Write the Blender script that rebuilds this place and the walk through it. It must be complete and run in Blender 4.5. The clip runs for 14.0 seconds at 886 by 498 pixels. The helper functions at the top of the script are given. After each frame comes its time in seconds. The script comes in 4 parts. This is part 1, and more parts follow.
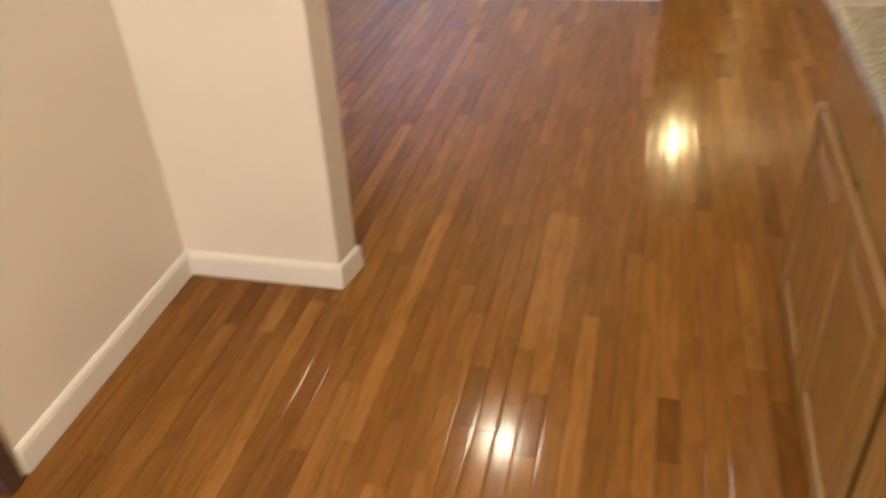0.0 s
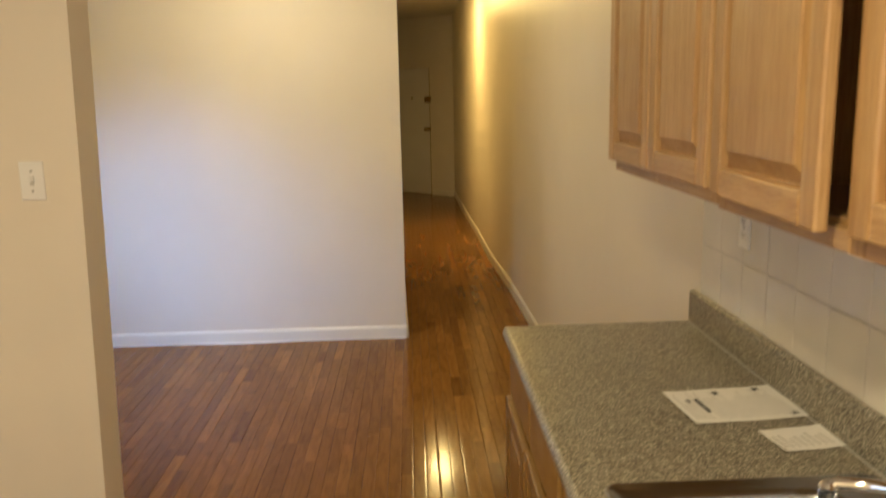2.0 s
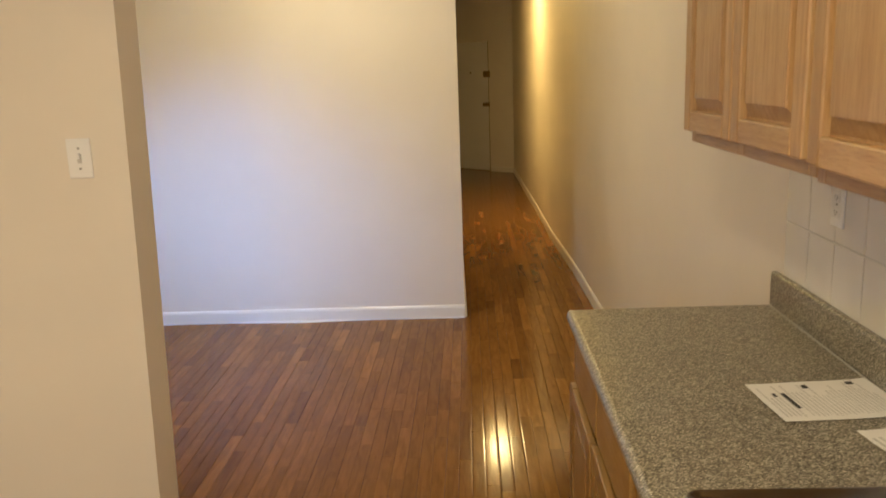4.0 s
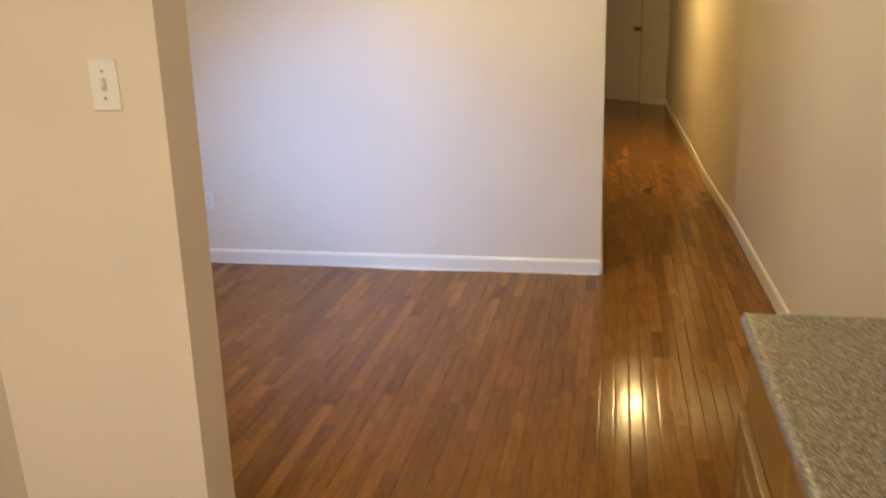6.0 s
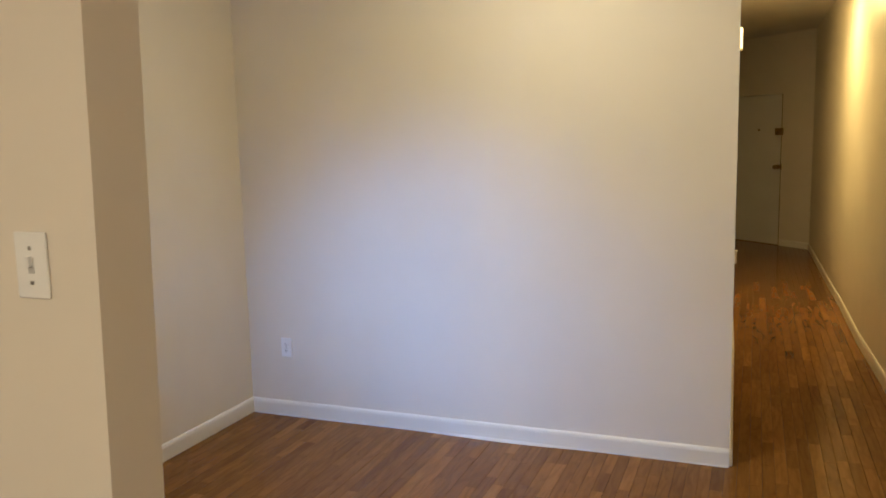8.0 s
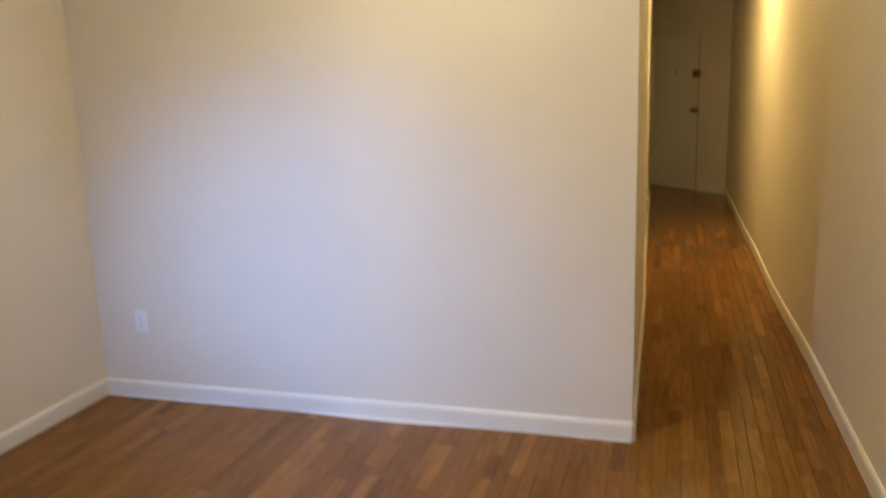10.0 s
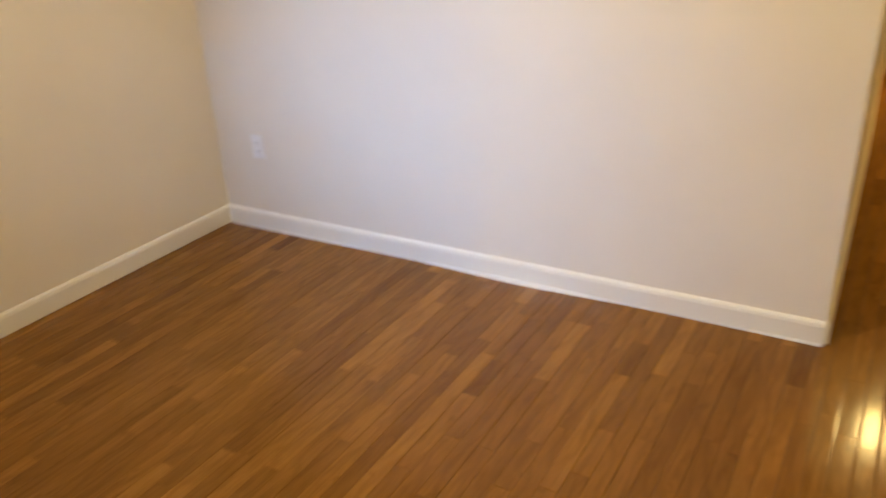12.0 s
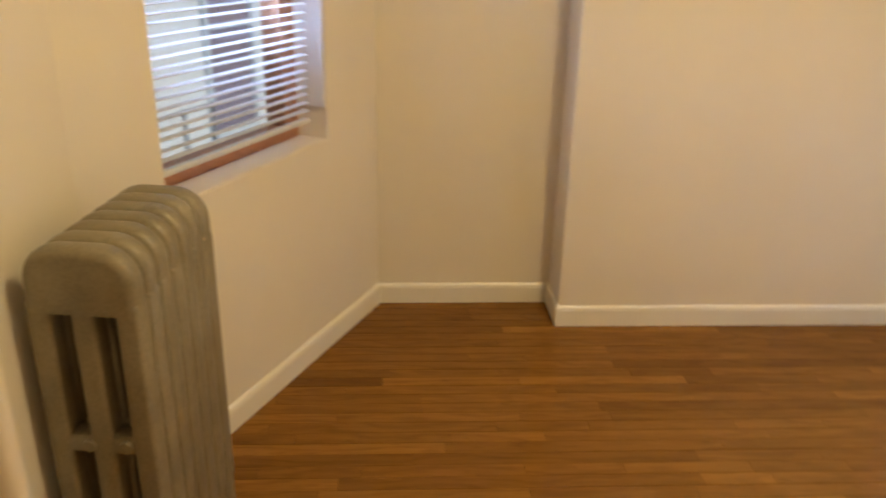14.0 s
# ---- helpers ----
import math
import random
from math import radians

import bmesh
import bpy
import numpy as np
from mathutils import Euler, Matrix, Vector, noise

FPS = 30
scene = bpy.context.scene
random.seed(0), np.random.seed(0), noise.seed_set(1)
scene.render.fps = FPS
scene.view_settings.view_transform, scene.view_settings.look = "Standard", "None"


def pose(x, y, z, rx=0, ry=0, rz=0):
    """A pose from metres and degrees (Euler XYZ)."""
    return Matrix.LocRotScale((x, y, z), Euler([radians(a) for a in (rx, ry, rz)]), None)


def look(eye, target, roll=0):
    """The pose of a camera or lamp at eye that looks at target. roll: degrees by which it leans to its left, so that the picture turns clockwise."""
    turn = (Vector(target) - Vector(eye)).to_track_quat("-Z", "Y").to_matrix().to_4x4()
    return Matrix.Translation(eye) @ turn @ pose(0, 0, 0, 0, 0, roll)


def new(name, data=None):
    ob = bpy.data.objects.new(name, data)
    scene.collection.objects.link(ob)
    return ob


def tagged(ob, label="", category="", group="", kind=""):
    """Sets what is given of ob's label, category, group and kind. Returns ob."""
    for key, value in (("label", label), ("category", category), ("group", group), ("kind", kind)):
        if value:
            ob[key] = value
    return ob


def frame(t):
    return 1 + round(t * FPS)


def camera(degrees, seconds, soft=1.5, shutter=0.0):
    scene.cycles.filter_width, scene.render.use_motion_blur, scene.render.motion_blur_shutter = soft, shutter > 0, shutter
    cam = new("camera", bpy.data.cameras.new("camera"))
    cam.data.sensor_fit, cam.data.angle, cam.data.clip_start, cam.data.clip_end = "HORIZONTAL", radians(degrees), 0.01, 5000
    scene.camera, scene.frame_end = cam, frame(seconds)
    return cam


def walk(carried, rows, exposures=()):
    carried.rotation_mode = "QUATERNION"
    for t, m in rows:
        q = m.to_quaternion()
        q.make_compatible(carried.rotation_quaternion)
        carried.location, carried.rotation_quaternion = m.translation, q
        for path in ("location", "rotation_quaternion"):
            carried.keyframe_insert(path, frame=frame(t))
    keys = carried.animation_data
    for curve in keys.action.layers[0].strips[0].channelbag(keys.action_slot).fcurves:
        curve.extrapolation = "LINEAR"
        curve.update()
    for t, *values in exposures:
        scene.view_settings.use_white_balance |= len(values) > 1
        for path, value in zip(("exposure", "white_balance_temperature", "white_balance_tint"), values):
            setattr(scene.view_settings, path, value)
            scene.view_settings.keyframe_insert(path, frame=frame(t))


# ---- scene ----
cam = camera(57.9, 14.0, 1.6, 0.45)

PATH = [
    (0, (-0.071, -4.927, 1.566), (-0.521, -3.343, 0.431), -4.2),
    (0.5, (0.035, -5.071, 1.595), (-0.153, -3.299, 0.688), -3.7),
    (1, (-0.003, -5.253, 1.613), (-0.112, -3.391, 0.89), -3.9),
    (1.5, (-0.01, -5.426, 1.638), (-0.035, -3.508, 1.073), -2.4),
    (2, (0.061, -5.449, 1.664), (0.136, -3.486, 1.291), -1.2),
    (2.2, (0.092, -5.465, 1.669), (0.162, -3.491, 1.355), -0.9),
    (4.3, (0.045, -5.237, 1.627), (-0.035, -3.3, 1.136), -2.3),
    (4.5, (0.035, -5.178, 1.613), (0.021, -3.261, 1.045), -2.4),
    (5, (0.085, -4.981, 1.587), (0.081, -3.1, 0.908), -2.6),
    (5.5, (0.114, -4.825, 1.591), (-0.117, -2.956, 0.917), -2.5),
    (6, (0.067, -4.657, 1.59), (-0.346, -2.79, 1.006), -2.1),
    (6.5, (0.029, -4.506, 1.627), (-0.483, -2.623, 1.188), -2.6),
    (7, (0.066, -4.374, 1.645), (-0.534, -2.499, 1.294), -2.7),
    (7.2, (0.086, -4.285, 1.654), (-0.557, -2.421, 1.319), -2.0),
    (9.3, (0.071, -3.671, 1.611), (-0.687, -1.831, 1.413), -1.3),
    (9.5, (0.098, -3.595, 1.612), (-0.604, -1.732, 1.413), -1.4),
    (10, (0.161, -3.426, 1.59), (-0.395, -1.548, 1.187), -1.8),
    (10.5, (0.136, -3.256, 1.536), (-0.234, -1.396, 0.902), -1.6),
    (11, (0.08, -3.052, 1.542), (-0.186, -1.18, 0.89), -1.4),
    (11.5, (0.083, -2.877, 1.556), (-0.421, -1.071, 0.86), -3.0),
    (12, (0.106, -2.694, 1.526), (-0.834, -1.139, 0.69), -2.9),
    (12.5, (0.066, -2.606, 1.516), (-1.159, -1.29, 0.639), -0.2),
    (13, (0.04, -2.473, 1.541), (-1.462, -1.488, 0.662), 0.8),
    (13.5, (0.071, -2.309, 1.513), (-1.663, -1.764, 0.678), -0.1),
    (14, (0.185, -2.147, 1.54), (-1.666, -2.039, 0.791), 1.3),
]
EXPOSURES = [(0, 0.48, 5250, 18), (0.5, 0.26, 5800, 13), (1, 0.1, 5990, 11), (1.5, -0.02, 6150, 10), (2, -0.18, 6050, 9), (4.5, -0.01, 5740, 12), (5, 0.11, 5740, 12), (5.5, 0.09, 5840, 12), (6, 0.04, 5790, 12), (6.5, -0.04, 5600, 10), (7, -0.13, 5480, 9), (9.5, -0.43, 5450, 10), (10, -0.12, 5500, 10), (10.5, 0.1, 6000, 10), (11, 0.1, 6350, 10), (11.5, 0.08, 6200, 10), (12, 0.13, 6550, 8), (12.5, 0.23, 6900, 6), (13, 0.3, 7100, 10), (13.5, 0.27, 7160, 10), (14, 0.32, 6900, 10)]
walk(cam, [(t, look(eye, target, roll)) for t, eye, target, roll in PATH], EXPOSURES)

# ---- world and lamps ----
world = bpy.data.worlds.new("world")
scene.world = world
world.use_nodes = True
_sky = world.node_tree.nodes.new("ShaderNodeTexSky")
_sky.sky_type, _sky.sun_disc = "NISHITA", False
_sky.sun_elevation, _sky.sun_rotation = radians(38), radians(25.5)
world.node_tree.links.new(_sky.outputs[0], world.node_tree.nodes["Background"].inputs[0])
world.node_tree.nodes["Background"].inputs[1].default_value = 0.15


def lamp_light(name, kind, m, energy, colour, size=0.1, size_y=0.1, spread=180):
    data = bpy.data.lights.new(name, kind)
    data.energy, data.color = energy, colour
    if kind == "AREA":
        data.shape, data.size, data.size_y, data.spread = "RECTANGLE", size, size_y, radians(spread)
    else:
        data.shadow_soft_size = size
    ob = new(name, data)
    ob.matrix_world = m
    return ob


CEIL = 2.98
HALL_LAMP = (0.335, 3.65, CEIL)
ROOM_LAMP = (-0.84, -1.12, CEIL)
# unseen lamp added to brighten the kitchen, its position guessed
UNSEEN_LAMP = (-0.45, -5.7, CEIL)
lamp_light("hall_bulb", "AREA", pose(HALL_LAMP[0], HALL_LAMP[1], CEIL - 0.19), 29, (1.0, 0.68, 0.22), 0.2, 0.2)
lamp_light("hall_bulb_glow", "POINT", pose(HALL_LAMP[0], HALL_LAMP[1], CEIL - 0.265), 20, (1.0, 0.68, 0.22), 0.07)
lamp_light("room_bulb", "AREA", pose(ROOM_LAMP[0], ROOM_LAMP[1], CEIL - 0.19), 20, (1.0, 0.79, 0.42), 0.2, 0.2)
lamp_light("room_bulb_glow", "POINT", pose(ROOM_LAMP[0], ROOM_LAMP[1], CEIL - 0.265), 15, (1.0, 0.79, 0.42), 0.07)
lamp_light("unseen_kitchen_bulb", "AREA", pose(UNSEEN_LAMP[0], UNSEEN_LAMP[1], CEIL - 0.19), 71, (1.0, 0.79, 0.44), 0.2, 0.2)
SUN_AZIMUTH, SUN_HEIGHT = radians(25.5), radians(38)
_sun = bpy.data.lights.new("sun", "SUN")
_sun.energy, _sun.angle, _sun.color = 2.0, radians(0.5), (1.0, 0.97, 0.92)
new("sun", _sun).matrix_world = look((10 * math.sin(SUN_AZIMUTH) * math.cos(SUN_HEIGHT), 10 * math.cos(SUN_AZIMUTH) * math.cos(SUN_HEIGHT), 10 * math.sin(SUN_HEIGHT)), (0, 0, 0))


# ---- materials ----
def material(name):
    m = bpy.data.materials.new(name)
    m.use_nodes = True
    return m, m.node_tree, m.node_tree.nodes["Principled BSDF"]


def node(tree, kind, **inputs):
    n = tree.nodes.new(kind)
    for key, value in inputs.items():
        n.inputs[key.replace("_", " ")].default_value = value
    return n


def ramp(tree, source, stops):
    r = tree.nodes.new("ShaderNodeValToRGB")
    while len(r.color_ramp.elements) < len(stops):
        r.color_ramp.elements.new(0.5)
    for e, (p, c) in zip(r.color_ramp.elements, stops):
        e.position, e.color = p, (*c, 1)
    tree.links.new(source, r.inputs[0])
    return r.outputs[0]


def mix(tree, how, factor, a, b):
    n = tree.nodes.new("ShaderNodeMix")
    n.data_type, n.blend_type = "RGBA", how
    for value, slot in ((factor, n.inputs[0]), (a, n.inputs[6]), (b, n.inputs[7])):
        if isinstance(value, (float, int)):
            slot.default_value = value
        elif isinstance(value, tuple):
            slot.default_value = (*value, 1)
        else:
            tree.links.new(value, slot)
    return n.outputs[2]


def coords(tree, scale=(1, 1, 1), world_space=False):
    m = tree.nodes.new("ShaderNodeMapping")
    m.inputs["Scale"].default_value = scale
    if world_space:
        tree.links.new(tree.nodes.new("ShaderNodeNewGeometry").outputs["Position"], m.inputs[0])
    else:
        tree.links.new(tree.nodes.new("ShaderNodeTexCoord").outputs["Object"], m.inputs[0])
    return m.outputs[0]


def noise_at(tree, vector, scale, detail=3.0, rough=0.55):
    n = node(tree, "ShaderNodeTexNoise", Scale=scale, Detail=detail, Roughness=rough)
    tree.links.new(vector, n.inputs["Vector"])
    return n.outputs["Fac"]


def bump(tree, shader, height, strength, distance):
    b = node(tree, "ShaderNodeBump", Strength=strength, Distance=distance)
    tree.links.new(height, b.inputs["Height"])
    tree.links.new(b.outputs[0], shader.inputs["Normal"])
    return b


def paint(name, colour, rough=0.5, grain=0.35, tone=0.05):
    """Rolled wall paint: orange-peel grain, faint uneven coats, slow trowel waves."""
    m, t, s = material(name)
    at = coords(t, world_space=True)
    slow = noise_at(t, at, 1.7, 3)
    fine = noise_at(t, at, 260, 2)
    waves = noise_at(t, at, 5, 2)
    dark = tuple(c * (1 - tone) for c in colour)
    t.links.new(ramp(t, slow, [(0.3, dark), (0.7, colour)]), s.inputs["Base Color"])
    s.inputs["Roughness"].default_value = rough
    total = node(t, "ShaderNodeMath")
    total.operation = "MULTIPLY_ADD"
    t.links.new(waves, total.inputs[0])
    total.inputs[1].default_value = 6.0
    t.links.new(fine, total.inputs[2])
    bump(t, s, total.outputs[0], grain, 0.0006)
    return m


def wood(name, light, dark, axis, rough=0.4, random_from="object", scale=1.0, fleck=0.25, spread=0.5, specular=0.5):
    """Oak: long grain along one axis, cathedral rings and short pores, each piece with its own tone."""
    m, t, s = material(name)
    stretch = [1.0, 1.0, 1.0]
    stretch[axis] = 0.06
    base = coords(t, world_space=True)
    if random_from == "object":
        chance = t.nodes.new("ShaderNodeObjectInfo").outputs["Random"]
    else:
        chance = t.nodes.new("ShaderNodeNewGeometry").outputs["Random Per Island"]
    shift = node(t, "ShaderNodeVectorMath")
    shift.operation = "SCALE"
    shift.inputs[0].default_value = (7.3, 5.1, 9.7)
    t.links.new(chance, shift.inputs["Scale"])
    moved = node(t, "ShaderNodeVectorMath")
    moved.operation = "ADD"
    t.links.new(base, moved.inputs[0])
    t.links.new(shift.outputs[0], moved.inputs[1])
    mapped = t.nodes.new("ShaderNodeMapping")
    mapped.inputs["Scale"].default_value = stretch
    t.links.new(moved.outputs[0], mapped.inputs[0])
    blotch = t.nodes.new("ShaderNodeMapping")
    blotch.inputs["Scale"].default_value = [0.3 if k == axis else 1.0 for k in range(3)]
    t.links.new(moved.outputs[0], blotch.inputs[0])
    grain = node(t, "ShaderNodeMath")
    grain.operation = "MULTIPLY_ADD"
    t.links.new(noise_at(t, blotch.outputs[0], 11 * scale, 2, 0.5), grain.inputs[0])
    grain.inputs[1].default_value = 0.4
    half = node(t, "ShaderNodeMath")
    half.operation = "MULTIPLY"
    t.links.new(noise_at(t, mapped.outputs[0], 75 * scale, 3, 0.6), half.inputs[0])
    half.inputs[1].default_value = 0.6
    t.links.new(half.outputs[0], grain.inputs[2])
    grain = grain.outputs[0]
    rings = node(t, "ShaderNodeTexWave", Scale=5.5 * scale, Distortion=14.0, Detail=3.0)
    rings.inputs["Detail Scale"].default_value = 1.7
    figure = t.nodes.new("ShaderNodeMapping")
    figure.inputs["Scale"].default_value = [0.24 if k == axis else 1.0 for k in range(3)]
    t.links.new(moved.outputs[0], figure.inputs[0])
    t.links.new(figure.outputs[0], rings.inputs["Vector"])
    pores = noise_at(t, mapped.outputs[0], 190 * scale, 2)
    mid = tuple((a + b) / 2 for a, b in zip(light, dark))
    col = ramp(t, grain, [(0.3, tuple(0.4 * a + 0.6 * b for a, b in zip(mid, dark))), (0.5, mid), (0.7, tuple(0.5 * a + 0.5 * b for a, b in zip(mid, light)))])
    col = mix(t, "MULTIPLY", fleck, col, ramp(t, rings.outputs["Fac"], [(0.0, (0.55, 0.45, 0.36)), (0.6, (1, 1, 1))]))
    col = mix(t, "MULTIPLY", fleck * 0.45, col, ramp(t, pores, [(0.36, (0.4, 0.3, 0.22)), (0.52, (1, 1, 1))]))
    clouds = t.nodes.new("ShaderNodeMapping")
    clouds.inputs["Scale"].default_value = [0.28 if k == axis else 1.0 for k in range(3)]
    t.links.new(moved.outputs[0], clouds.inputs[0])
    blotch = noise_at(t, clouds.outputs[0], 15 * scale, 3)
    col = mix(t, "MULTIPLY", min(1.0, spread * 0.7), col, ramp(t, blotch, [(0.27, (0.50, 0.44, 0.38)), (0.40, (0.84, 0.81, 0.77)), (0.55, (1, 1, 1)), (0.75, (1.14, 1.16, 1.16))]))
    knots = t.nodes.new("ShaderNodeMapping")
    knots.inputs["Scale"].default_value = [0.42 if k == axis else 1.0 for k in range(3)]
    t.links.new(moved.outputs[0], knots.inputs[0])
    knot = noise_at(t, knots.outputs[0], 24 * scale, 3)
    col = mix(t, "MULTIPLY", min(1.0, spread * 0.7), col, ramp(t, knot, [(0.27, (0.42, 0.34, 0.28)), (0.36, (1, 1, 1))]))
    tone = ramp(t, chance, [(0.0, (1 - 0.9 * spread, 1 - spread, 1 - spread)), (0.07, (1 - 0.45 * spread, 1 - 0.5 * spread, 1 - 0.55 * spread)), (0.5, (0.94, 0.93, 0.92)), (0.75, (1.0, 1.0, 1.0)), (0.90, (1.0 + 0.3 * spread, 1.0 + 0.36 * spread, 1.0 + 0.4 * spread)), (1.0, (1.0 + 0.65 * spread, 1.0 + 0.8 * spread, 1.0 + 0.9 * spread))])
    col = mix(t, "MULTIPLY", 1.0, col, tone)
    t.links.new(col, s.inputs["Base Color"])
    r = ramp(t, noise_at(t, base, 6, 3), [(0.3, (rough * 0.85,) * 3), (0.7, (rough * 1.2,) * 3)])
    t.links.new(r, s.inputs["Roughness"])
    s.inputs["Specular IOR Level"].default_value = specular
    total = node(t, "ShaderNodeMath")
    total.operation = "MULTIPLY_ADD"
    t.links.new(noise_at(t, base, 14, 1), total.inputs[0])
    total.inputs[1].default_value = 1.4
    t.links.new(pores, total.inputs[2])
    bump(t, s, total.outputs[0], 0.025, 0.0008)
    return m


def cabinet_oak(name, axis, shading=(1.0, 1.0, 1.0)):
    """Clear-finished honey oak: fine straight grain, a faint cathedral figure and short dark pores."""
    m, t, s = material(name)
    base = coords(t, world_space=True)
    chance = t.nodes.new("ShaderNodeObjectInfo").outputs["Random"]
    shift = node(t, "ShaderNodeVectorMath")
    shift.operation = "SCALE"
    shift.inputs[0].default_value = (3.3, 6.1, 4.7)
    t.links.new(chance, shift.inputs["Scale"])
    moved = node(t, "ShaderNodeVectorMath")
    moved.operation = "ADD"
    t.links.new(base, moved.inputs[0])
    t.links.new(shift.outputs[0], moved.inputs[1])

    def along(amount):
        n = t.nodes.new("ShaderNodeMapping")
        n.inputs["Scale"].default_value = [amount if k == axis else 1.0 for k in range(3)]
        t.links.new(moved.outputs[0], n.inputs[0])
        return n.outputs[0]

    col = ramp(t, noise_at(t, along(0.03), 90, 4, 0.6), [(0.25, (0.40, 0.235, 0.090)), (0.5, (0.50, 0.315, 0.132)), (0.75, (0.57, 0.375, 0.175))])
    rings = node(t, "ShaderNodeTexWave", Scale=13.0, Distortion=5.0, Detail=2.0)
    rings.inputs["Detail Scale"].default_value = 0.8
    t.links.new(along(0.14), rings.inputs["Vector"])
    col = mix(t, "MULTIPLY", 0.30, col, ramp(t, rings.outputs["Fac"], [(0.05, (0.72, 0.62, 0.50)), (0.45, (1, 1, 1))]))
    pores = noise_at(t, along(0.045), 420, 2)
    col = mix(t, "MULTIPLY", 0.35, col, ramp(t, pores, [(0.36, (0.55, 0.42, 0.30)), (0.50, (1, 1, 1))]))
    col = mix(t, "MULTIPLY", 0.35, col, ramp(t, noise_at(t, along(0.4), 5, 2), [(0.3, (0.86, 0.83, 0.80)), (0.7, (1, 1, 1))]))
    col = mix(t, "MULTIPLY", 1.0, col, ramp(t, chance, [(0.0, (0.90, 0.88, 0.86)), (1.0, (1.06, 1.06, 1.06))]))
    # multiplier that puts shade into the oak colour
    col = mix(t, "MULTIPLY", 1.0, col, shading)
    t.links.new(col, s.inputs["Base Color"])
    t.links.new(ramp(t, noise_at(t, base, 6, 3), [(0.3, (0.34,) * 3), (0.7, (0.46,) * 3)]), s.inputs["Roughness"])
    bump(t, s, pores, 0.15, 0.0006)
    return m


def plain(name, colour, rough=0.5, metal=0.0, tone=0.08, scale=30, relief=0.1):
    m, t, s = material(name)
    at = coords(t, world_space=True)
    n = noise_at(t, at, scale, 3)
    t.links.new(ramp(t, n, [(0.3, tuple(c * (1 - tone) for c in colour)), (0.7, colour)]), s.inputs["Base Color"])
    s.inputs["Roughness"].default_value, s.inputs["Metallic"].default_value = rough, metal
    bump(t, s, noise_at(t, at, scale * 8, 2), relief, 0.0005)
    return m


WALL = paint("wall_paint", (0.81, 0.742, 0.625), 0.42)
CEILING = paint("ceiling_paint", (0.80, 0.77, 0.70), 0.8)
TRIM = paint("trim_paint", (0.84, 0.80, 0.70), 0.3, 0.15, 0.04)
JAMB = paint("window_jamb_paint", (0.82, 0.80, 0.78), 0.4, 0.2, 0.06)
OAK_LIGHT, OAK_DARK = (0.315, 0.143, 0.0265), (0.186, 0.080, 0.0128)
FLOOR_PIECE = wood("oak_strip", OAK_LIGHT, OAK_DARK, 1, 0.12, "object", fleck=0.28, spread=0.40, specular=0.13)
FLOOR_REST = wood("oak_strip_field", OAK_LIGHT, OAK_DARK, 1, 0.12, "island", fleck=0.28, spread=0.40, specular=0.13)
SUBFLOOR = plain("dark_joint", (0.065, 0.028, 0.009), 0.8)
CAB_V = cabinet_oak("cabinet_oak", 2)
CAB_H = cabinet_oak("cabinet_oak_rail", 1)
# the same oak darkened: shade on the base cabinets put into the colour
BASE_SHADE = (0.58, 0.53, 0.33)
SHADED_V = cabinet_oak("shaded_cabinet_oak", 2, BASE_SHADE)
SHADED_H = cabinet_oak("shaded_cabinet_oak_rail", 1, BASE_SHADE)
CAB_IN = plain("cabinet_inside", (0.10, 0.06, 0.03), 0.7)
SASH_WOOD = wood("sash_wood", (0.62, 0.30, 0.17), (0.45, 0.19, 0.10), 0, 0.4, "object", spread=0.1)
DARK_WOOD = wood("dark_casing", (0.12, 0.07, 0.05), (0.07, 0.04, 0.03), 2, 0.4, "object", spread=0.1)
PLATE = plain("plate_plastic", (0.87, 0.86, 0.83), 0.32, 0, 0.02)
SLOT = plain("slot_black", (0.02, 0.018, 0.016), 0.6)
SCREW = plain("screw_steel", (0.45, 0.43, 0.40), 0.35, 1.0)
BRASS = plain("aged_brass", (0.30, 0.21, 0.10), 0.35, 1.0)
DOOR_PAINT = paint("door_paint", (0.84, 0.82, 0.78), 0.4, 0.2)
CHROME = plain("chrome", (0.82, 0.83, 0.85), 0.06, 1.0, 0.02, 5, 0.02)
SLAT = plain("blind_slat", (0.65, 0.67, 0.70), 0.4, 0, 0.03)
CORD = plain("blind_cord", (0.7, 0.7, 0.68), 0.8)
PAPER = plain("paper", (0.82, 0.80, 0.76), 0.8, 0, 0.02, 60)
INK = plain("print_black", (0.03, 0.03, 0.03), 0.7)
INK_GREY = plain("print_grey", (0.60, 0.585, 0.55), 0.8)
CAULK = plain("caulk", (0.74, 0.72, 0.68), 0.5)


def steel():
    m, t, s = material("satin_steel")
    at = coords(t, world_space=True)
    s.inputs["Base Color"].default_value, s.inputs["Metallic"].default_value = (0.44, 0.455, 0.48, 1), 1.0
    t.links.new(ramp(t, noise_at(t, at, 7, 3), [(0.3, (0.17, 0.17, 0.17)), (0.7, (0.24, 0.24, 0.24))]), s.inputs["Roughness"])
    bump(t, s, noise_at(t, at, 12, 2), 0.1, 0.0008)
    return m


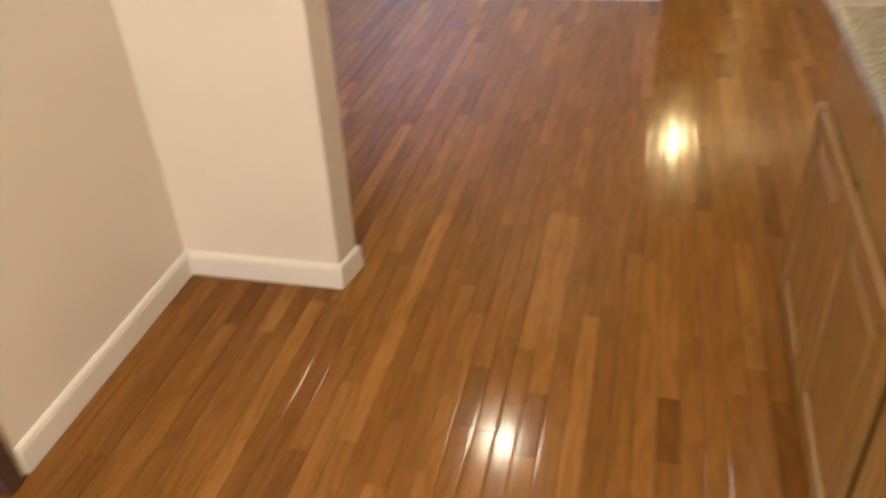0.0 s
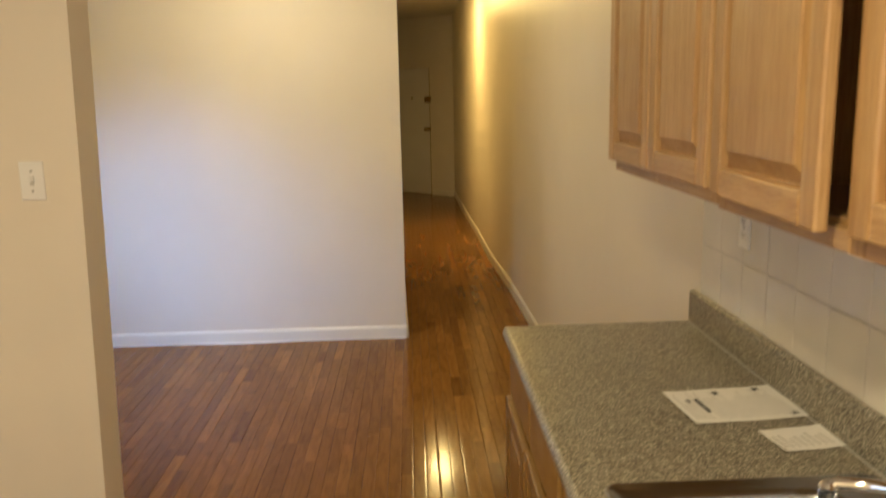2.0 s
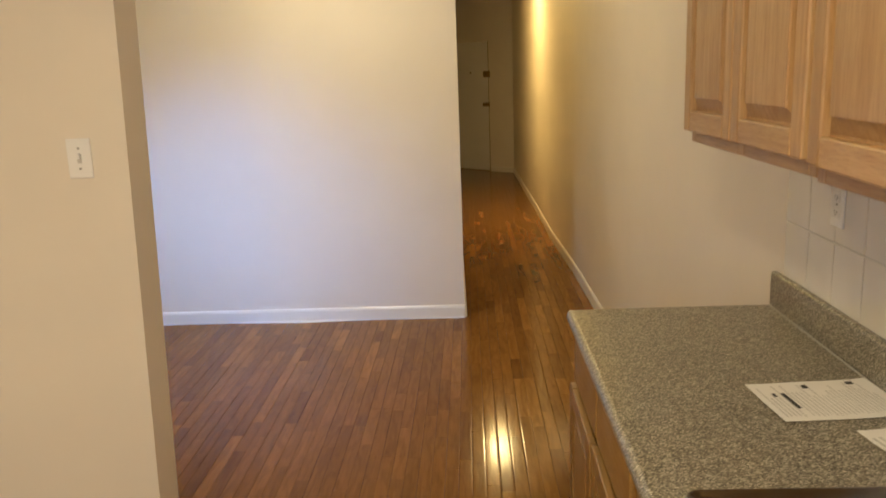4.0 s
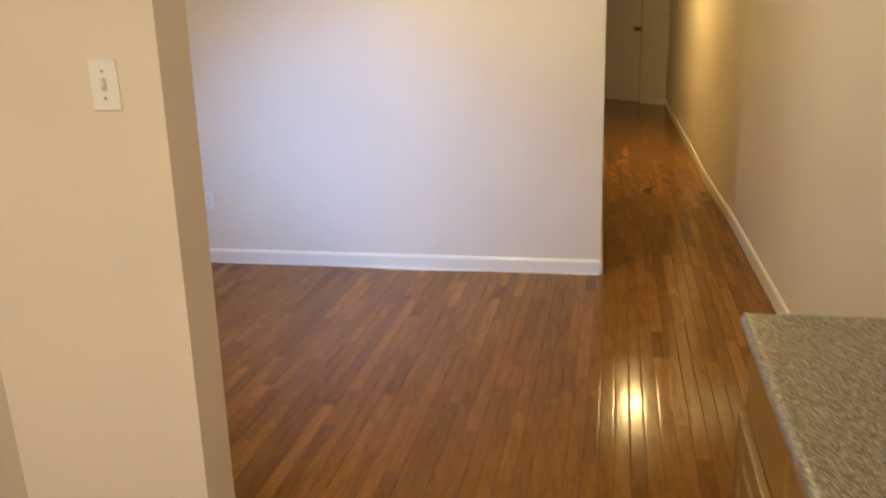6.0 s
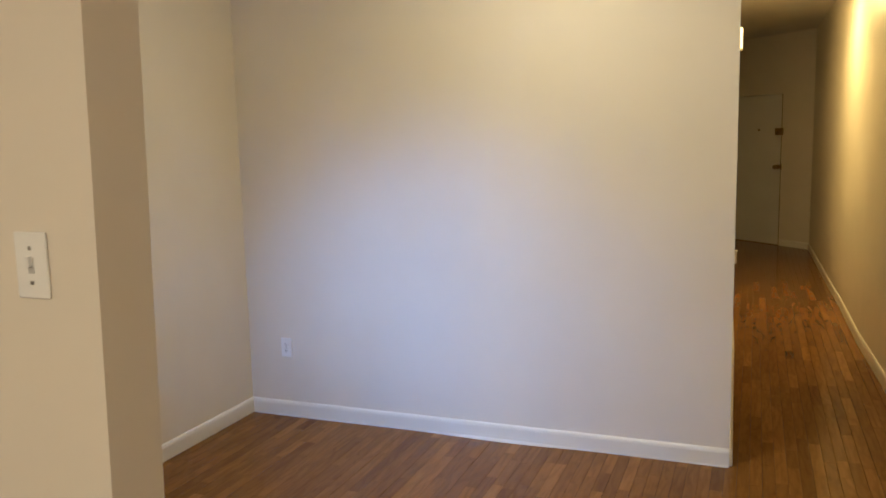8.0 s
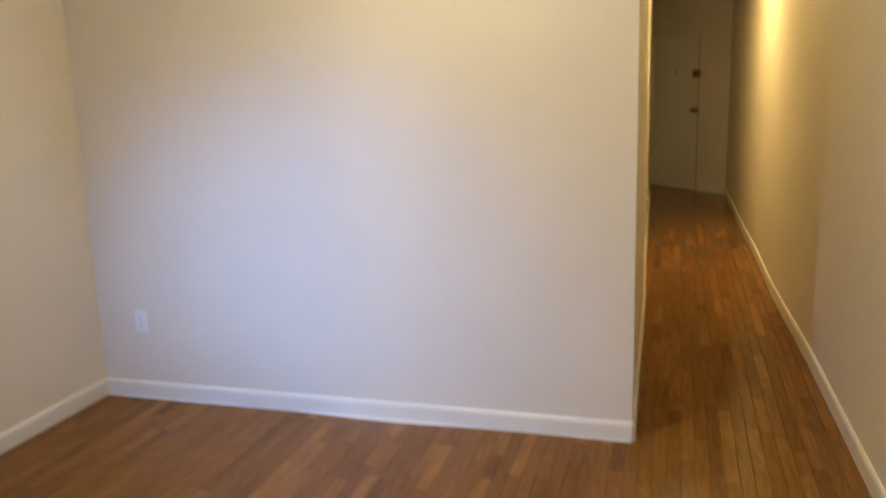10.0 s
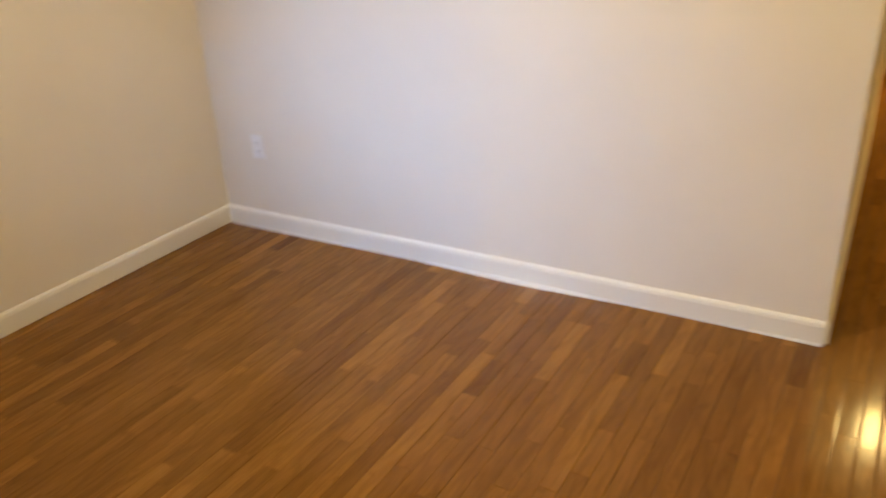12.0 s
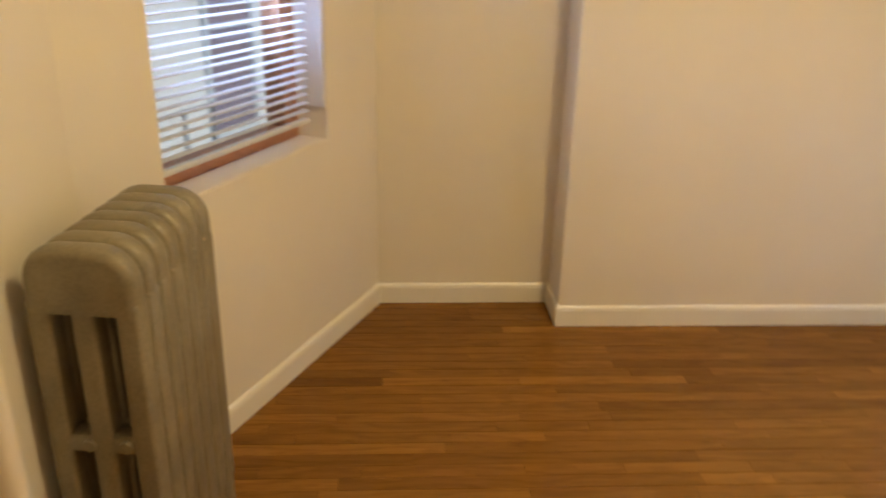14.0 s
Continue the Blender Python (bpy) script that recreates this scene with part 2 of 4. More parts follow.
def laminate():
    """Speckled grey-green and tan worktop laminate."""
    m, t, s = material("speckled_laminate")
    at = coords(t, world_space=True)
    v = node(t, "ShaderNodeTexVoronoi", Scale=300.0)
    t.links.new(at, v.inputs["Vector"])
    col = ramp(t, v.outputs["Color"], [(0.08, (0.052, 0.045, 0.032)), (0.38, (0.158, 0.140, 0.103)), (0.62, (0.285, 0.256, 0.196)), (0.92, (0.53, 0.485, 0.40))])
    col = mix(t, "OVERLAY", 0.45, col, ramp(t, noise_at(t, at, 90, 4), [(0.3, (0.25, 0.25, 0.24)), (0.7, (0.75, 0.74, 0.70))]))
    col = mix(t, "MULTIPLY", 0.25, col, ramp(t, noise_at(t, at, 3, 2), [(0.3, (0.8, 0.8, 0.8)), (0.7, (1, 1, 1))]))
    t.links.new(col, s.inputs["Base Color"])
    s.inputs["Roughness"].default_value = 0.3
    bump(t, s, noise_at(t, at, 300, 2), 0.12, 0.0004)
    return m


def radiator_paint():
    """Old bronze-silver radiator enamel, dusty on top and rubbed at the edges."""
    m, t, s = material("radiator_enamel")
    at = coords(t, world_space=True)
    col = ramp(t, noise_at(t, at, 9, 4), [(0.3, (0.218, 0.186, 0.122)), (0.7, (0.298, 0.256, 0.176))])
    col = mix(t, "MULTIPLY", 0.5, col, ramp(t, noise_at(t, at, 120, 4), [(0.35, (0.72, 0.70, 0.66)), (0.6, (1, 1, 1))]))
    t.links.new(col, s.inputs["Base Color"])
    s.inputs["Roughness"].default_value, s.inputs["Metallic"].default_value = 0.45, 0.15
    bump(t, s, noise_at(t, at, 150, 4), 0.2, 0.001)
    return m


def glazed_tile():
    m, t, s = material("glazed_tile")
    at = coords(t, world_space=True)
    t.links.new(ramp(t, noise_at(t, at, 4, 2), [(0.3, (0.70, 0.66, 0.58)), (0.7, (0.77, 0.73, 0.65))]), s.inputs["Base Color"])
    s.inputs["Roughness"].default_value = 0.14
    bump(t, s, noise_at(t, at, 22, 2), 0.12, 0.001)
    return m


def window_glass():
    m, t, s = material("window_glass")
    s.inputs["Base Color"].default_value, s.inputs["Roughness"].default_value = (0.95, 0.97, 0.98, 1), 0.02
    s.inputs["Transmission Weight"].default_value, s.inputs["IOR"].default_value = 1.0, 1.45
    return m


def lit_glass(name, colour, strength):
    m, t, s = material(name)
    s.inputs["Base Color"].default_value, s.inputs["Roughness"].default_value = (0.9, 0.86, 0.78, 1), 0.25
    s.inputs["Emission Color"].default_value, s.inputs["Emission Strength"].default_value = (*colour, 1), strength
    return m


def brick_facade():
    m, t, s = material("far_brick")
    at = coords(t, (1, 1, 1))
    b = node(t, "ShaderNodeTexBrick", Scale=5.0)
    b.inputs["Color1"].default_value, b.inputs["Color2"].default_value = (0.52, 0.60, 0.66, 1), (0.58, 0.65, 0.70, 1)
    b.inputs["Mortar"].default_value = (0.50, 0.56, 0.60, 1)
    t.links.new(at, b.inputs["Vector"])
    t.links.new(b.outputs[0], s.inputs["Base Color"])
    s.inputs["Roughness"].default_value = 0.9
    return m


STEEL, LAMINATE, RADIATOR, TILE, GLASS = steel(), laminate(), radiator_paint(), glazed_tile(), window_glass()
GROUT = plain("grout", (0.52, 0.50, 0.45), 0.85)
FACADE = brick_facade()
HALL_DOME = lit_glass("hall_dome_glass", (1.0, 0.80, 0.42), 7)
ROOM_DOME = lit_glass("room_dome_glass", (1.0, 0.86, 0.62), 9)
FAR_PANE = plain("far_window_pane", (0.17, 0.155, 0.21), 0.25)
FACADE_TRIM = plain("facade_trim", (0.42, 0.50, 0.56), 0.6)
IRON = plain("fire_escape_iron", (0.16, 0.17, 0.20), 0.6)
CONCRETE = plain("courtyard_concrete", (0.32, 0.31, 0.30), 0.9)


# ---- mesh helpers ----
def mesh_object(name, bm, mat, smooth=False):
    bmesh.ops.recalc_face_normals(bm, faces=bm.faces)
    me = bpy.data.meshes.new(name)
    bm.to_mesh(me)
    bm.free()
    me.materials.append(mat)
    if smooth:
        for p in me.polygons:
            p.use_smooth = True
        me.set_sharp_from_angle(angle=radians(40))
    return new(name, me)


def part(name, bm, mat, parent, label="", smooth=False):
    ob = mesh_object(name, bm, mat, smooth)
    ob.parent = parent
    return tagged(ob, label)


def thing(name, at, label, category, group=""):
    ob = new(name)
    ob.empty_display_size = 0.1
    ob.matrix_world = at
    return tagged(ob, label, category, group)


def box(bm, lo, hi, bevel=0.0, segments=1):
    made = bmesh.ops.create_cube(bm, size=1.0)["verts"]
    for v in made:
        v.co = [lo[i] + (v.co[i] + 0.5) * (hi[i] - lo[i]) for i in range(3)]
    if bevel:
        edges = list({e for v in made for e in v.link_edges})
        bmesh.ops.bevel(bm, geom=edges, offset=bevel, segments=segments, profile=0.5, affect="EDGES")
    return bm


def boxes(*items):
    bm = bmesh.new()
    for item in items:
        box(bm, *item)
    return bm


def prism(outline, z0, z1, bm=None):
    """An upright block over a ground outline."""
    bm = bm or bmesh.new()
    low = [bm.verts.new((x, y, z0)) for x, y in outline]
    top = [bm.verts.new((x, y, z1)) for x, y in outline]
    n = len(outline)
    bm.faces.new(low[::-1])
    bm.faces.new(top)
    for i in range(n):
        bm.faces.new((low[i], low[(i + 1) % n], top[(i + 1) % n], top[i]))
    return bm


def lathe(profile, steps=32, bm=None, axis="z", centre=(0, 0, 0)):
    """A turned solid from rows of (radius, height)."""
    bm = bm or bmesh.new()
    rings = []
    for r, h in profile:
        ring = []
        for k in range(steps):
            a = 2 * math.pi * k / steps
            p = (r * math.cos(a), r * math.sin(a), h)
            if axis == "x":
                p = (p[2], p[0], p[1])
            elif axis == "y":
                p = (p[0], p[2], p[1])
            ring.append(bm.verts.new([p[i] + centre[i] for i in range(3)]))
        rings.append(ring)
    for a, b in zip(rings, rings[1:]):
        for k in range(steps):
            bm.faces.new((a[k], a[(k + 1) % steps], b[(k + 1) % steps], b[k]))
    bm.faces.new(rings[0])
    bm.faces.new(rings[-1])
    return bm


def tube(points, radius, bm=None, steps=12):
    """A round bar along a line of points."""
    bm = bm or bmesh.new()
    points = [Vector(p) for p in points]
    rings = []
    for i, p in enumerate(points):
        way = (points[min(i + 1, len(points) - 1)] - points[max(i - 1, 0)]).normalized()
        side = way.orthogonal().normalized() if i == 0 else (side - way * side.dot(way)).normalized()
        over = way.cross(side)
        rings.append([bm.verts.new(p + radius * (math.cos(a) * side + math.sin(a) * over)) for a in (2 * math.pi * k / steps for k in range(steps))])
    for a, b in zip(rings, rings[1:]):
        for k in range(steps):
            bm.faces.new((a[k], a[(k + 1) % steps], b[(k + 1) % steps], b[k]))
    bm.faces.new(rings[0])
    bm.faces.new(rings[-1])
    return bm


def sweep(path, profile, bm=None):
    """A moulding along a ground line, mitred at its corners. Profile: (out from the wall, height); out is to the left of the line."""
    bm = bm or bmesh.new()
    pts = [Vector(p) for p in path]
    rings = []
    for i, p in enumerate(pts):
        ways = [(b - a).normalized() for a, b in ((pts[max(i - 1, 0)], p), (p, pts[min(i + 1, len(pts) - 1)])) if (b - a).length > 1e-6]
        sides = [Vector((-w.y, w.x)) for w in ways]
        mitre = sum(sides, Vector((0, 0))).normalized()
        mitre /= max(mitre.dot(sides[0]), 0.3)
        rings.append([bm.verts.new((p.x + mitre.x * d, p.y + mitre.y * d, h)) for d, h in profile])
    n = len(profile)
    for a, b in zip(rings, rings[1:]):
        for k in range(n):
            bm.faces.new((a[k], a[(k + 1) % n], b[(k + 1) % n], b[k]))
    bm.faces.new(rings[0])
    bm.faces.new(rings[-1])
    return bm


def structure(name, bm, mat, label, category, smooth=False):
    return tagged(mesh_object(name, bm, mat, smooth), label, category, kind="structure")


# ---- plan ----
RIGHT = [(1.0, -6.9), (1.0, -2.75), (0.926, -0.9), (0.902, 1.15), (0.857, 2.65), (0.852, 4.1), (0.835, 5.0), (0.80, 8.02)]
HALL_LEFT = [(0.0, 0.0), (-0.045, 2.2), (-0.11, 4.2), (-0.20, 8.0), (-0.24, 9.1)]
DOOR_A, DOOR_B = Vector((0.80, 8.02)), Vector((-0.30, 9.07))
WIN_A, WIN_B = Vector((-3.0, -2.24)), Vector((-1.62, -2.895))
LEFT_X, ALCOVE_X, COL_Y = -2.772, -3.004, -1.49
STUB_X, STUB_Y0, STUB_Y1, KITCHEN_X = -0.968, -3.003, -2.895, -1.515
BACK_Y = -6.9

# walls
structure("wall_right", prism(RIGHT + [(1.2, 8.02), (1.2, -6.9)], 0, CEIL, None), WALL, "long cream painted plaster wall beside kitchen and hallway", "wall")
structure("wall_partition", prism([(-3.2, 0.0)] + HALL_LEFT + [(-0.40, 9.1), (-0.32, 4.2), (-0.16, 0.12), (-3.2, 0.12)], 0, CEIL), WALL, "smooth cream painted partition wall lit by the window", "wall")
structure("wall_left", prism([(LEFT_X, 0.0), (-3.2, 0.0), (-3.2, COL_Y), (LEFT_X, COL_Y)], 0, CEIL), WALL, "cream painted wall with a shallow projecting chase", "wall")
structure("wall_alcove", prism([(ALCOVE_X, COL_Y), (-3.2, COL_Y), (-3.2, -2.36), (ALCOVE_X, -2.24)], 0, CEIL), WALL, "narrow cream painted wall beside the window", "wall")
bm = prism([(STUB_X, STUB_Y0), (STUB_X + 0.018, STUB_Y1), (-1.62, STUB_Y1), (-1.66, STUB_Y0)], 0, CEIL)
for v in bm.verts:
    if v.co.x > -1.2:
        v.co.x += 0.026 * v.co.z
structure("wall_stub", bm, WALL, "short cream stub wall with a light switch, its end a little out of plumb", "wall")
structure("wall_kitchen", boxes(((-1.66, -3.9, 0), (KITCHEN_X, STUB_Y0, CEIL)), ((-1.66, BACK_Y, 0), (KITCHEN_X, -4.75, CEIL)), ((-1.66, -4.75, 2.1), (KITCHEN_X, -3.9, CEIL))), WALL, "cream painted kitchen wall with a doorway", "wall")
structure("wall_closet", boxes(((-2.5, -4.9, 0), (-2.4, -3.75, CEIL)), ((-2.4, -3.85, 0), (-1.66, -3.75, CEIL)), ((-2.4, -4.9, 0), (-1.66, -4.8, CEIL))), WALL, "plain walls of the dark closet behind the kitchen", "wall")
structure("wall_back", boxes(((-1.66, BACK_Y - 0.2, 0), (-0.75, BACK_Y, CEIL)), ((0.25, BACK_Y - 0.2, 0), (1.2, BACK_Y, CEIL)), ((-0.75, BACK_Y - 0.2, 0), (0.25, BACK_Y, 1.0)), ((-0.75, BACK_Y - 0.2, 2.1), (0.25, BACK_Y, CEIL))), WALL, "cream painted kitchen wall with a window opening", "wall")
structure("ceiling", prism([(-3.2, 0.12), (-3.2, -2.36), (-1.66, -3.1), (-2.5, -3.75), (-2.5, -4.9), (-1.66, -4.9), (-1.66, -7.1), (1.2, -7.1), (1.2, 9.3), (-0.5, 9.3), (-0.32, 4.2), (-0.16, 0.12)], CEIL, CEIL + 0.12), CEILING, "flat off-white painted ceiling", "ceiling")

# end wall of the hallway, set at a slant, with the doorway left open
_u = (DOOR_B - DOOR_A).normalized()
_n = Vector((-_u.y, _u.x))
if _n.y > 0:
    _n = -_n
_end = Matrix(((_u.x, _n.x, 0, DOOR_A.x), (_u.y, _n.y, 0, DOOR_A.y), (0, 0, 1, 0), (0, 0, 0, 1)))
D0, D1, DH = 0.53, 1.42, 2.16
bm = boxes(((-0.1, -0.14, 0), (D0, 0, CEIL)), ((D1, -0.14, 0), (1.75, 0, CEIL)), ((D0, -0.14, DH), (D1, 0, CEIL)))
structure("wall_end", bm, WALL, "cream painted slanted wall round the entrance door", "wall").matrix_world = _end

# unseen blocker, added so that no sky light leaks under the shut door
structure("wall_light_stop", boxes(((-0.1, -0.30, -0.1), (1.75, -0.20, CEIL)), ((-0.1, -0.20, -0.1), (0.0, -0.14, CEIL)), ((1.65, -0.20, -0.1), (1.75, -0.14, CEIL)), ((0.0, -0.20, -0.1), (1.65, -0.14, -0.02))), WALL, "plain unseen wall added behind the entrance door to keep outdoor light out", "wall").matrix_world = _end

# slanted window wall
_u = (WIN_B - WIN_A).normalized()
_n = Vector((-_u.y, _u.x))
WIN = Matrix(((_u.x, _n.x, 0, WIN_A.x), (_u.y, _n.y, 0, WIN_A.y), (0, 0, 1, 0), (0, 0, 0, 1)))
W_LEN = (WIN_B - WIN_A).length
W0, W1, WZ0, WZ1, W_DEEP = 0.385, 1.235, 0.815, 2.05, 0.26
bm = boxes(((0.0, -W_DEEP, 0), (W0, 0, CEIL)), ((W1, -W_DEEP, 0), (W_LEN, 0, CEIL)), ((W0, -W_DEEP, 0), (W1, 0, WZ0)), ((W0, -W_DEEP, WZ1), (W1, 0, CEIL)))
structure("wall_window", bm, WALL, "cream painted slanted outer wall with a deep window recess", "wall").matrix_world = WIN

# baseboards
BASE = [(0.0, 0.002), (0.014, 0.002), (0.014, 0.072), (0.011, 0.084), (0.005, 0.091), (0.0, 0.092)]


def baseboard(path, label="white painted wooden baseboard"):
    structure("baseboard", sweep(path, BASE), TRIM, label, "baseboard")


baseboard([(1.0, -2.93)] + RIGHT[2:] + [tuple(DOOR_A + (DOOR_B - DOOR_A).normalized() * (D0 - 0.03))])
baseboard([tuple(WIN @ Vector((W_LEN - 0.01, 0, 0)))[:2], tuple(WIN_A)[:2], (ALCOVE_X, COL_Y), (LEFT_X, COL_Y), (LEFT_X, 0.0), (0.0, 0.0)][::-1])
baseboard([HALL_LEFT[3], HALL_LEFT[2], HALL_LEFT[1], (0.0, 0.005)])
baseboard([(-1.60, STUB_Y1), (STUB_X + 0.018, STUB_Y1), (STUB_X, STUB_Y0), (KITCHEN_X, STUB_Y0), (KITCHEN_X, -3.88)])


# ---- entrance door ----
def entrance_door():
    d = tagged(new("door_1"), "white painted flat steel apartment entrance door, shut", "door", kind="structure")
    d.matrix_world = _end
    part("leaf", boxes(((D0 + 0.012, -0.075, 0.008), (D1 - 0.012, -0.03, DH - 0.012), 0.002)), DOOR_PAINT, d)
    part("threshold", boxes(((D0, -0.14, 0.0005), (D1, -0.004, 0.007), 0.002)), BRASS, d)
    for lo, hi in (((D0 - 0.002, -0.12, 0), (D0 + 0.008, 0.004, DH)), ((D1 - 0.008, -0.12, 0), (D1 + 0.002, 0.004, DH)), ((D0 - 0.002, -0.12, DH - 0.008), (D1 + 0.002, 0.004, DH + 0.002))):
        part("door_frame", boxes((lo, hi, 0.0015)), BRASS if lo[0] < D0 and hi[0] < D0 + 0.05 else TRIM, d)
    bm = boxes(((D0 - 0.03, -0.03, 1.575), (D0 + 0.115, 0.014, 1.675), 0.006, ))
    lock = part("rim_lock", bm, BRASS, d, "dark bronze rim deadlock")
    part("thumb_turn", lathe([(0.018, 0.014), (0.018, 0.03), (0.006, 0.045)], 16, None, "y", (D0 + 0.06, 0, 1.625)), BRASS, lock)
    part("door_knob", lathe([(0.034, -0.03), (0.034, -0.022), (0.014, -0.015), (0.014, 0.01), (0.03, 0.025), (0.033, 0.045), (0.02, 0.06), (0.004, 0.062)], 20, None, "y", (D0 + 0.075, 0, 1.125)), BRASS, d, "round bronze door knob", True)
    part("strike_plate", boxes(((D0 - 0.012, -0.02, 1.08), (D0 + 0.012, 0.007, 1.17), 0.002)), BRASS, d)
    part("peephole", lathe([(0.016, -0.03), (0.018, -0.024), (0.01, -0.02), (0.008, -0.022)], 16, None, "y", ((D0 + D1) / 2 - 0.005, 0, 1.655)), BRASS, d)


entrance_door()


# ---- window ----
def window():
    w = tagged(new("window_1"), "wooden sash window in a deep white plaster recess", "window", kind="structure")
    w.matrix_world = WIN
    y0, y1 = -0.20, -0.12
    for lo, hi in (((W0, y0, WZ0), (W1, y1, WZ0 + 0.055)), ((W0, y0, WZ1 - 0.05), (W1, y1, WZ1))):
        part("frame_rail", boxes((lo, hi, 0.004)), SASH_WOOD, w, "reddish brown stained rail")
    for a, b in ((W0, W0 + 0.085), (W1 - 0.045, W1)):
        part("frame_stile", boxes(((a, y0, WZ0 + 0.055), (b, y1, WZ1 - 0.05), 0.004)), SASH_WOOD, w)
    part("meeting_rail", boxes(((W0 + 0.085, y0 + 0.01, 1.42), (W1 - 0.045, y1 - 0.01, 1.46), 0.003)), SASH_WOOD, w)
    part("sill", boxes(((W0, y1, WZ0), (W1, -0.004, WZ0 + 0.006), 0.002)), WALL, w)
    for z0, z1, y in ((WZ0 + 0.055, 1.42, -0.16), (1.46, WZ1 - 0.05, -0.17)):
        ob = part("pane", boxes(((W0 + 0.085, y, z0), (W1 - 0.045, y + 0.004, z1))), GLASS, w)
        ob.visible_shadow = False
    bm = boxes(((W0 + 0.002, -0.118, WZ0 + 0.12), (W0 + 0.010, -0.004, WZ1)), ((W0 + 0.010, -0.118, WZ1 - 0.008), (W1, -0.004, WZ1 - 0.001)))
    part("jamb_lining", bm, JAMB, w, "white painted window jamb")


window()


def blind():
    b = thing("window_blind", WIN @ pose(0, -0.05, 0), "white horizontal slat blind lowered over the window, slats open", "blind")
    x0, x1 = W0 + 0.055, W1 + 0.0
    part("headrail", boxes(((x0, -0.02, WZ1 - 0.045), (x1, 0.02, WZ1 - 0.01), 0.003)), SLAT, b)
    part("bottom_rail", boxes(((x0, -0.013, WZ0 + 0.072), (x1, 0.013, WZ0 + 0.088), 0.003)), SLAT, b)
    bm = bmesh.new()
    rows = []
    for k in range(7):
        a = -1 + 2 * k / 6
        y, z = 0.0125 * a, 0.002 * (1 - a * a)
        rows.append([bm.verts.new((x, y, z + dz)) for x in (x0, x1) for dz in (0, 0.0009)])
    for p, q in zip(rows, rows[1:]):
        bm.faces.new((p[0], q[0], q[2], p[2]))
        bm.faces.new((p[1], p[3], q[3], q[1]))
        bm.faces.new((p[0], p[1], q[1], q[0]))
        bm.faces.new((p[2], q[2], q[3], p[3]))
    bm.faces.new((rows[0][0], rows[0][2], rows[0][3], rows[0][1]))
    bm.faces.new((rows[-1][0], rows[-1][1], rows[-1][3], rows[-1][2]))
    first = part("slat", bm, SLAT, b)
    z = WZ0 + 0.115
    first.matrix_local = pose(0, 0, z, -6)
    while z < WZ1 - 0.08:
        z += 0.0275
        ob = first.copy()
        scene.collection.objects.link(ob)
        ob.matrix_local = pose(0, 0, z, -6 + random.uniform(-3, 3), random.uniform(-0.2, 0.2))
    for x in (x0 + 0.12, x1 - 0.12):
        for y in (-0.012, 0.012):
            part("ladder_cord", tube([(x, y, WZ0 + 0.08), (x, y, WZ1 - 0.03)], 0.0008, None, 6), CORD, b)


blind()


# ---- outside the window: courtyard and the facing house ----
def outside():
    structure("ground", prism([(-16, -2.7), (-3.5, -2.7), (-3.2, -2.6), (-1.8, -3.3), (-1.8, -16), (-16, -16)], -3.2, -3.0), CONCRETE, "grey concrete courtyard ground", "ground")
    h = thing("apartment_building", WIN @ pose(0.2, -4.6, -3.0), "pale painted brick apartment house with pale window frames across the courtyard", "building")
    bm = boxes(((-9, -0.3, 0), (5, 0, 7.4)))
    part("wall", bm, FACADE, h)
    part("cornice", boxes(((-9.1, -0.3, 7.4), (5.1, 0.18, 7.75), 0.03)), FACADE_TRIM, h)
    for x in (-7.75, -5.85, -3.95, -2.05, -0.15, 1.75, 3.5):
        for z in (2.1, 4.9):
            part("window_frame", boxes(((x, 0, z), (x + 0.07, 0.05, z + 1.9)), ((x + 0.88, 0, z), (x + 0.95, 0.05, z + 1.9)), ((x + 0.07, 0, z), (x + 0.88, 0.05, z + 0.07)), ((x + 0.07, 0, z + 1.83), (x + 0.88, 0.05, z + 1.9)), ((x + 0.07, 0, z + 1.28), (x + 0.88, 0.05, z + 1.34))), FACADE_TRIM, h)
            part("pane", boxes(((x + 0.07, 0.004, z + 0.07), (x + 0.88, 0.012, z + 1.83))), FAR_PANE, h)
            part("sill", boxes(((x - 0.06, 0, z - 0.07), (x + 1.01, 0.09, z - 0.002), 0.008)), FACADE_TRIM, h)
    f = thing("fire_escape", WIN @ pose(0.2, -3.4, 0.0), "grey painted iron fire escape railing before the house across the courtyard", "fire escape")
    for z in (-0.05, -0.5, -0.95):
        part("rail", boxes(((-3.5, -0.02, z - 0.035), (-0.9, 0.02, z), 0.004)), IRON, f)
    for k in range(7):
        x = -3.5 + 0.42 * k
        part("baluster", boxes(((x, -0.015, -1.0), (x + 0.03, 0.015, -0.04), 0.003)), IRON, f)


outside()
# daylight that the sky sends down into the court, standing in the two window openings
lamp_light("window_daylight", "AREA", WIN @ pose((W0 + W1) / 2, -0.215, 1.66, 61, 0, 9), 16.8, (0.36, 0.55, 1.0), 0.76, 0.60, 62)
lamp_light("kitchen_daylight", "AREA", pose(-0.25, BACK_Y - 0.15, 1.55, 80), 8, (0.60, 0.74, 1.0), 0.9, 1.0, 150)


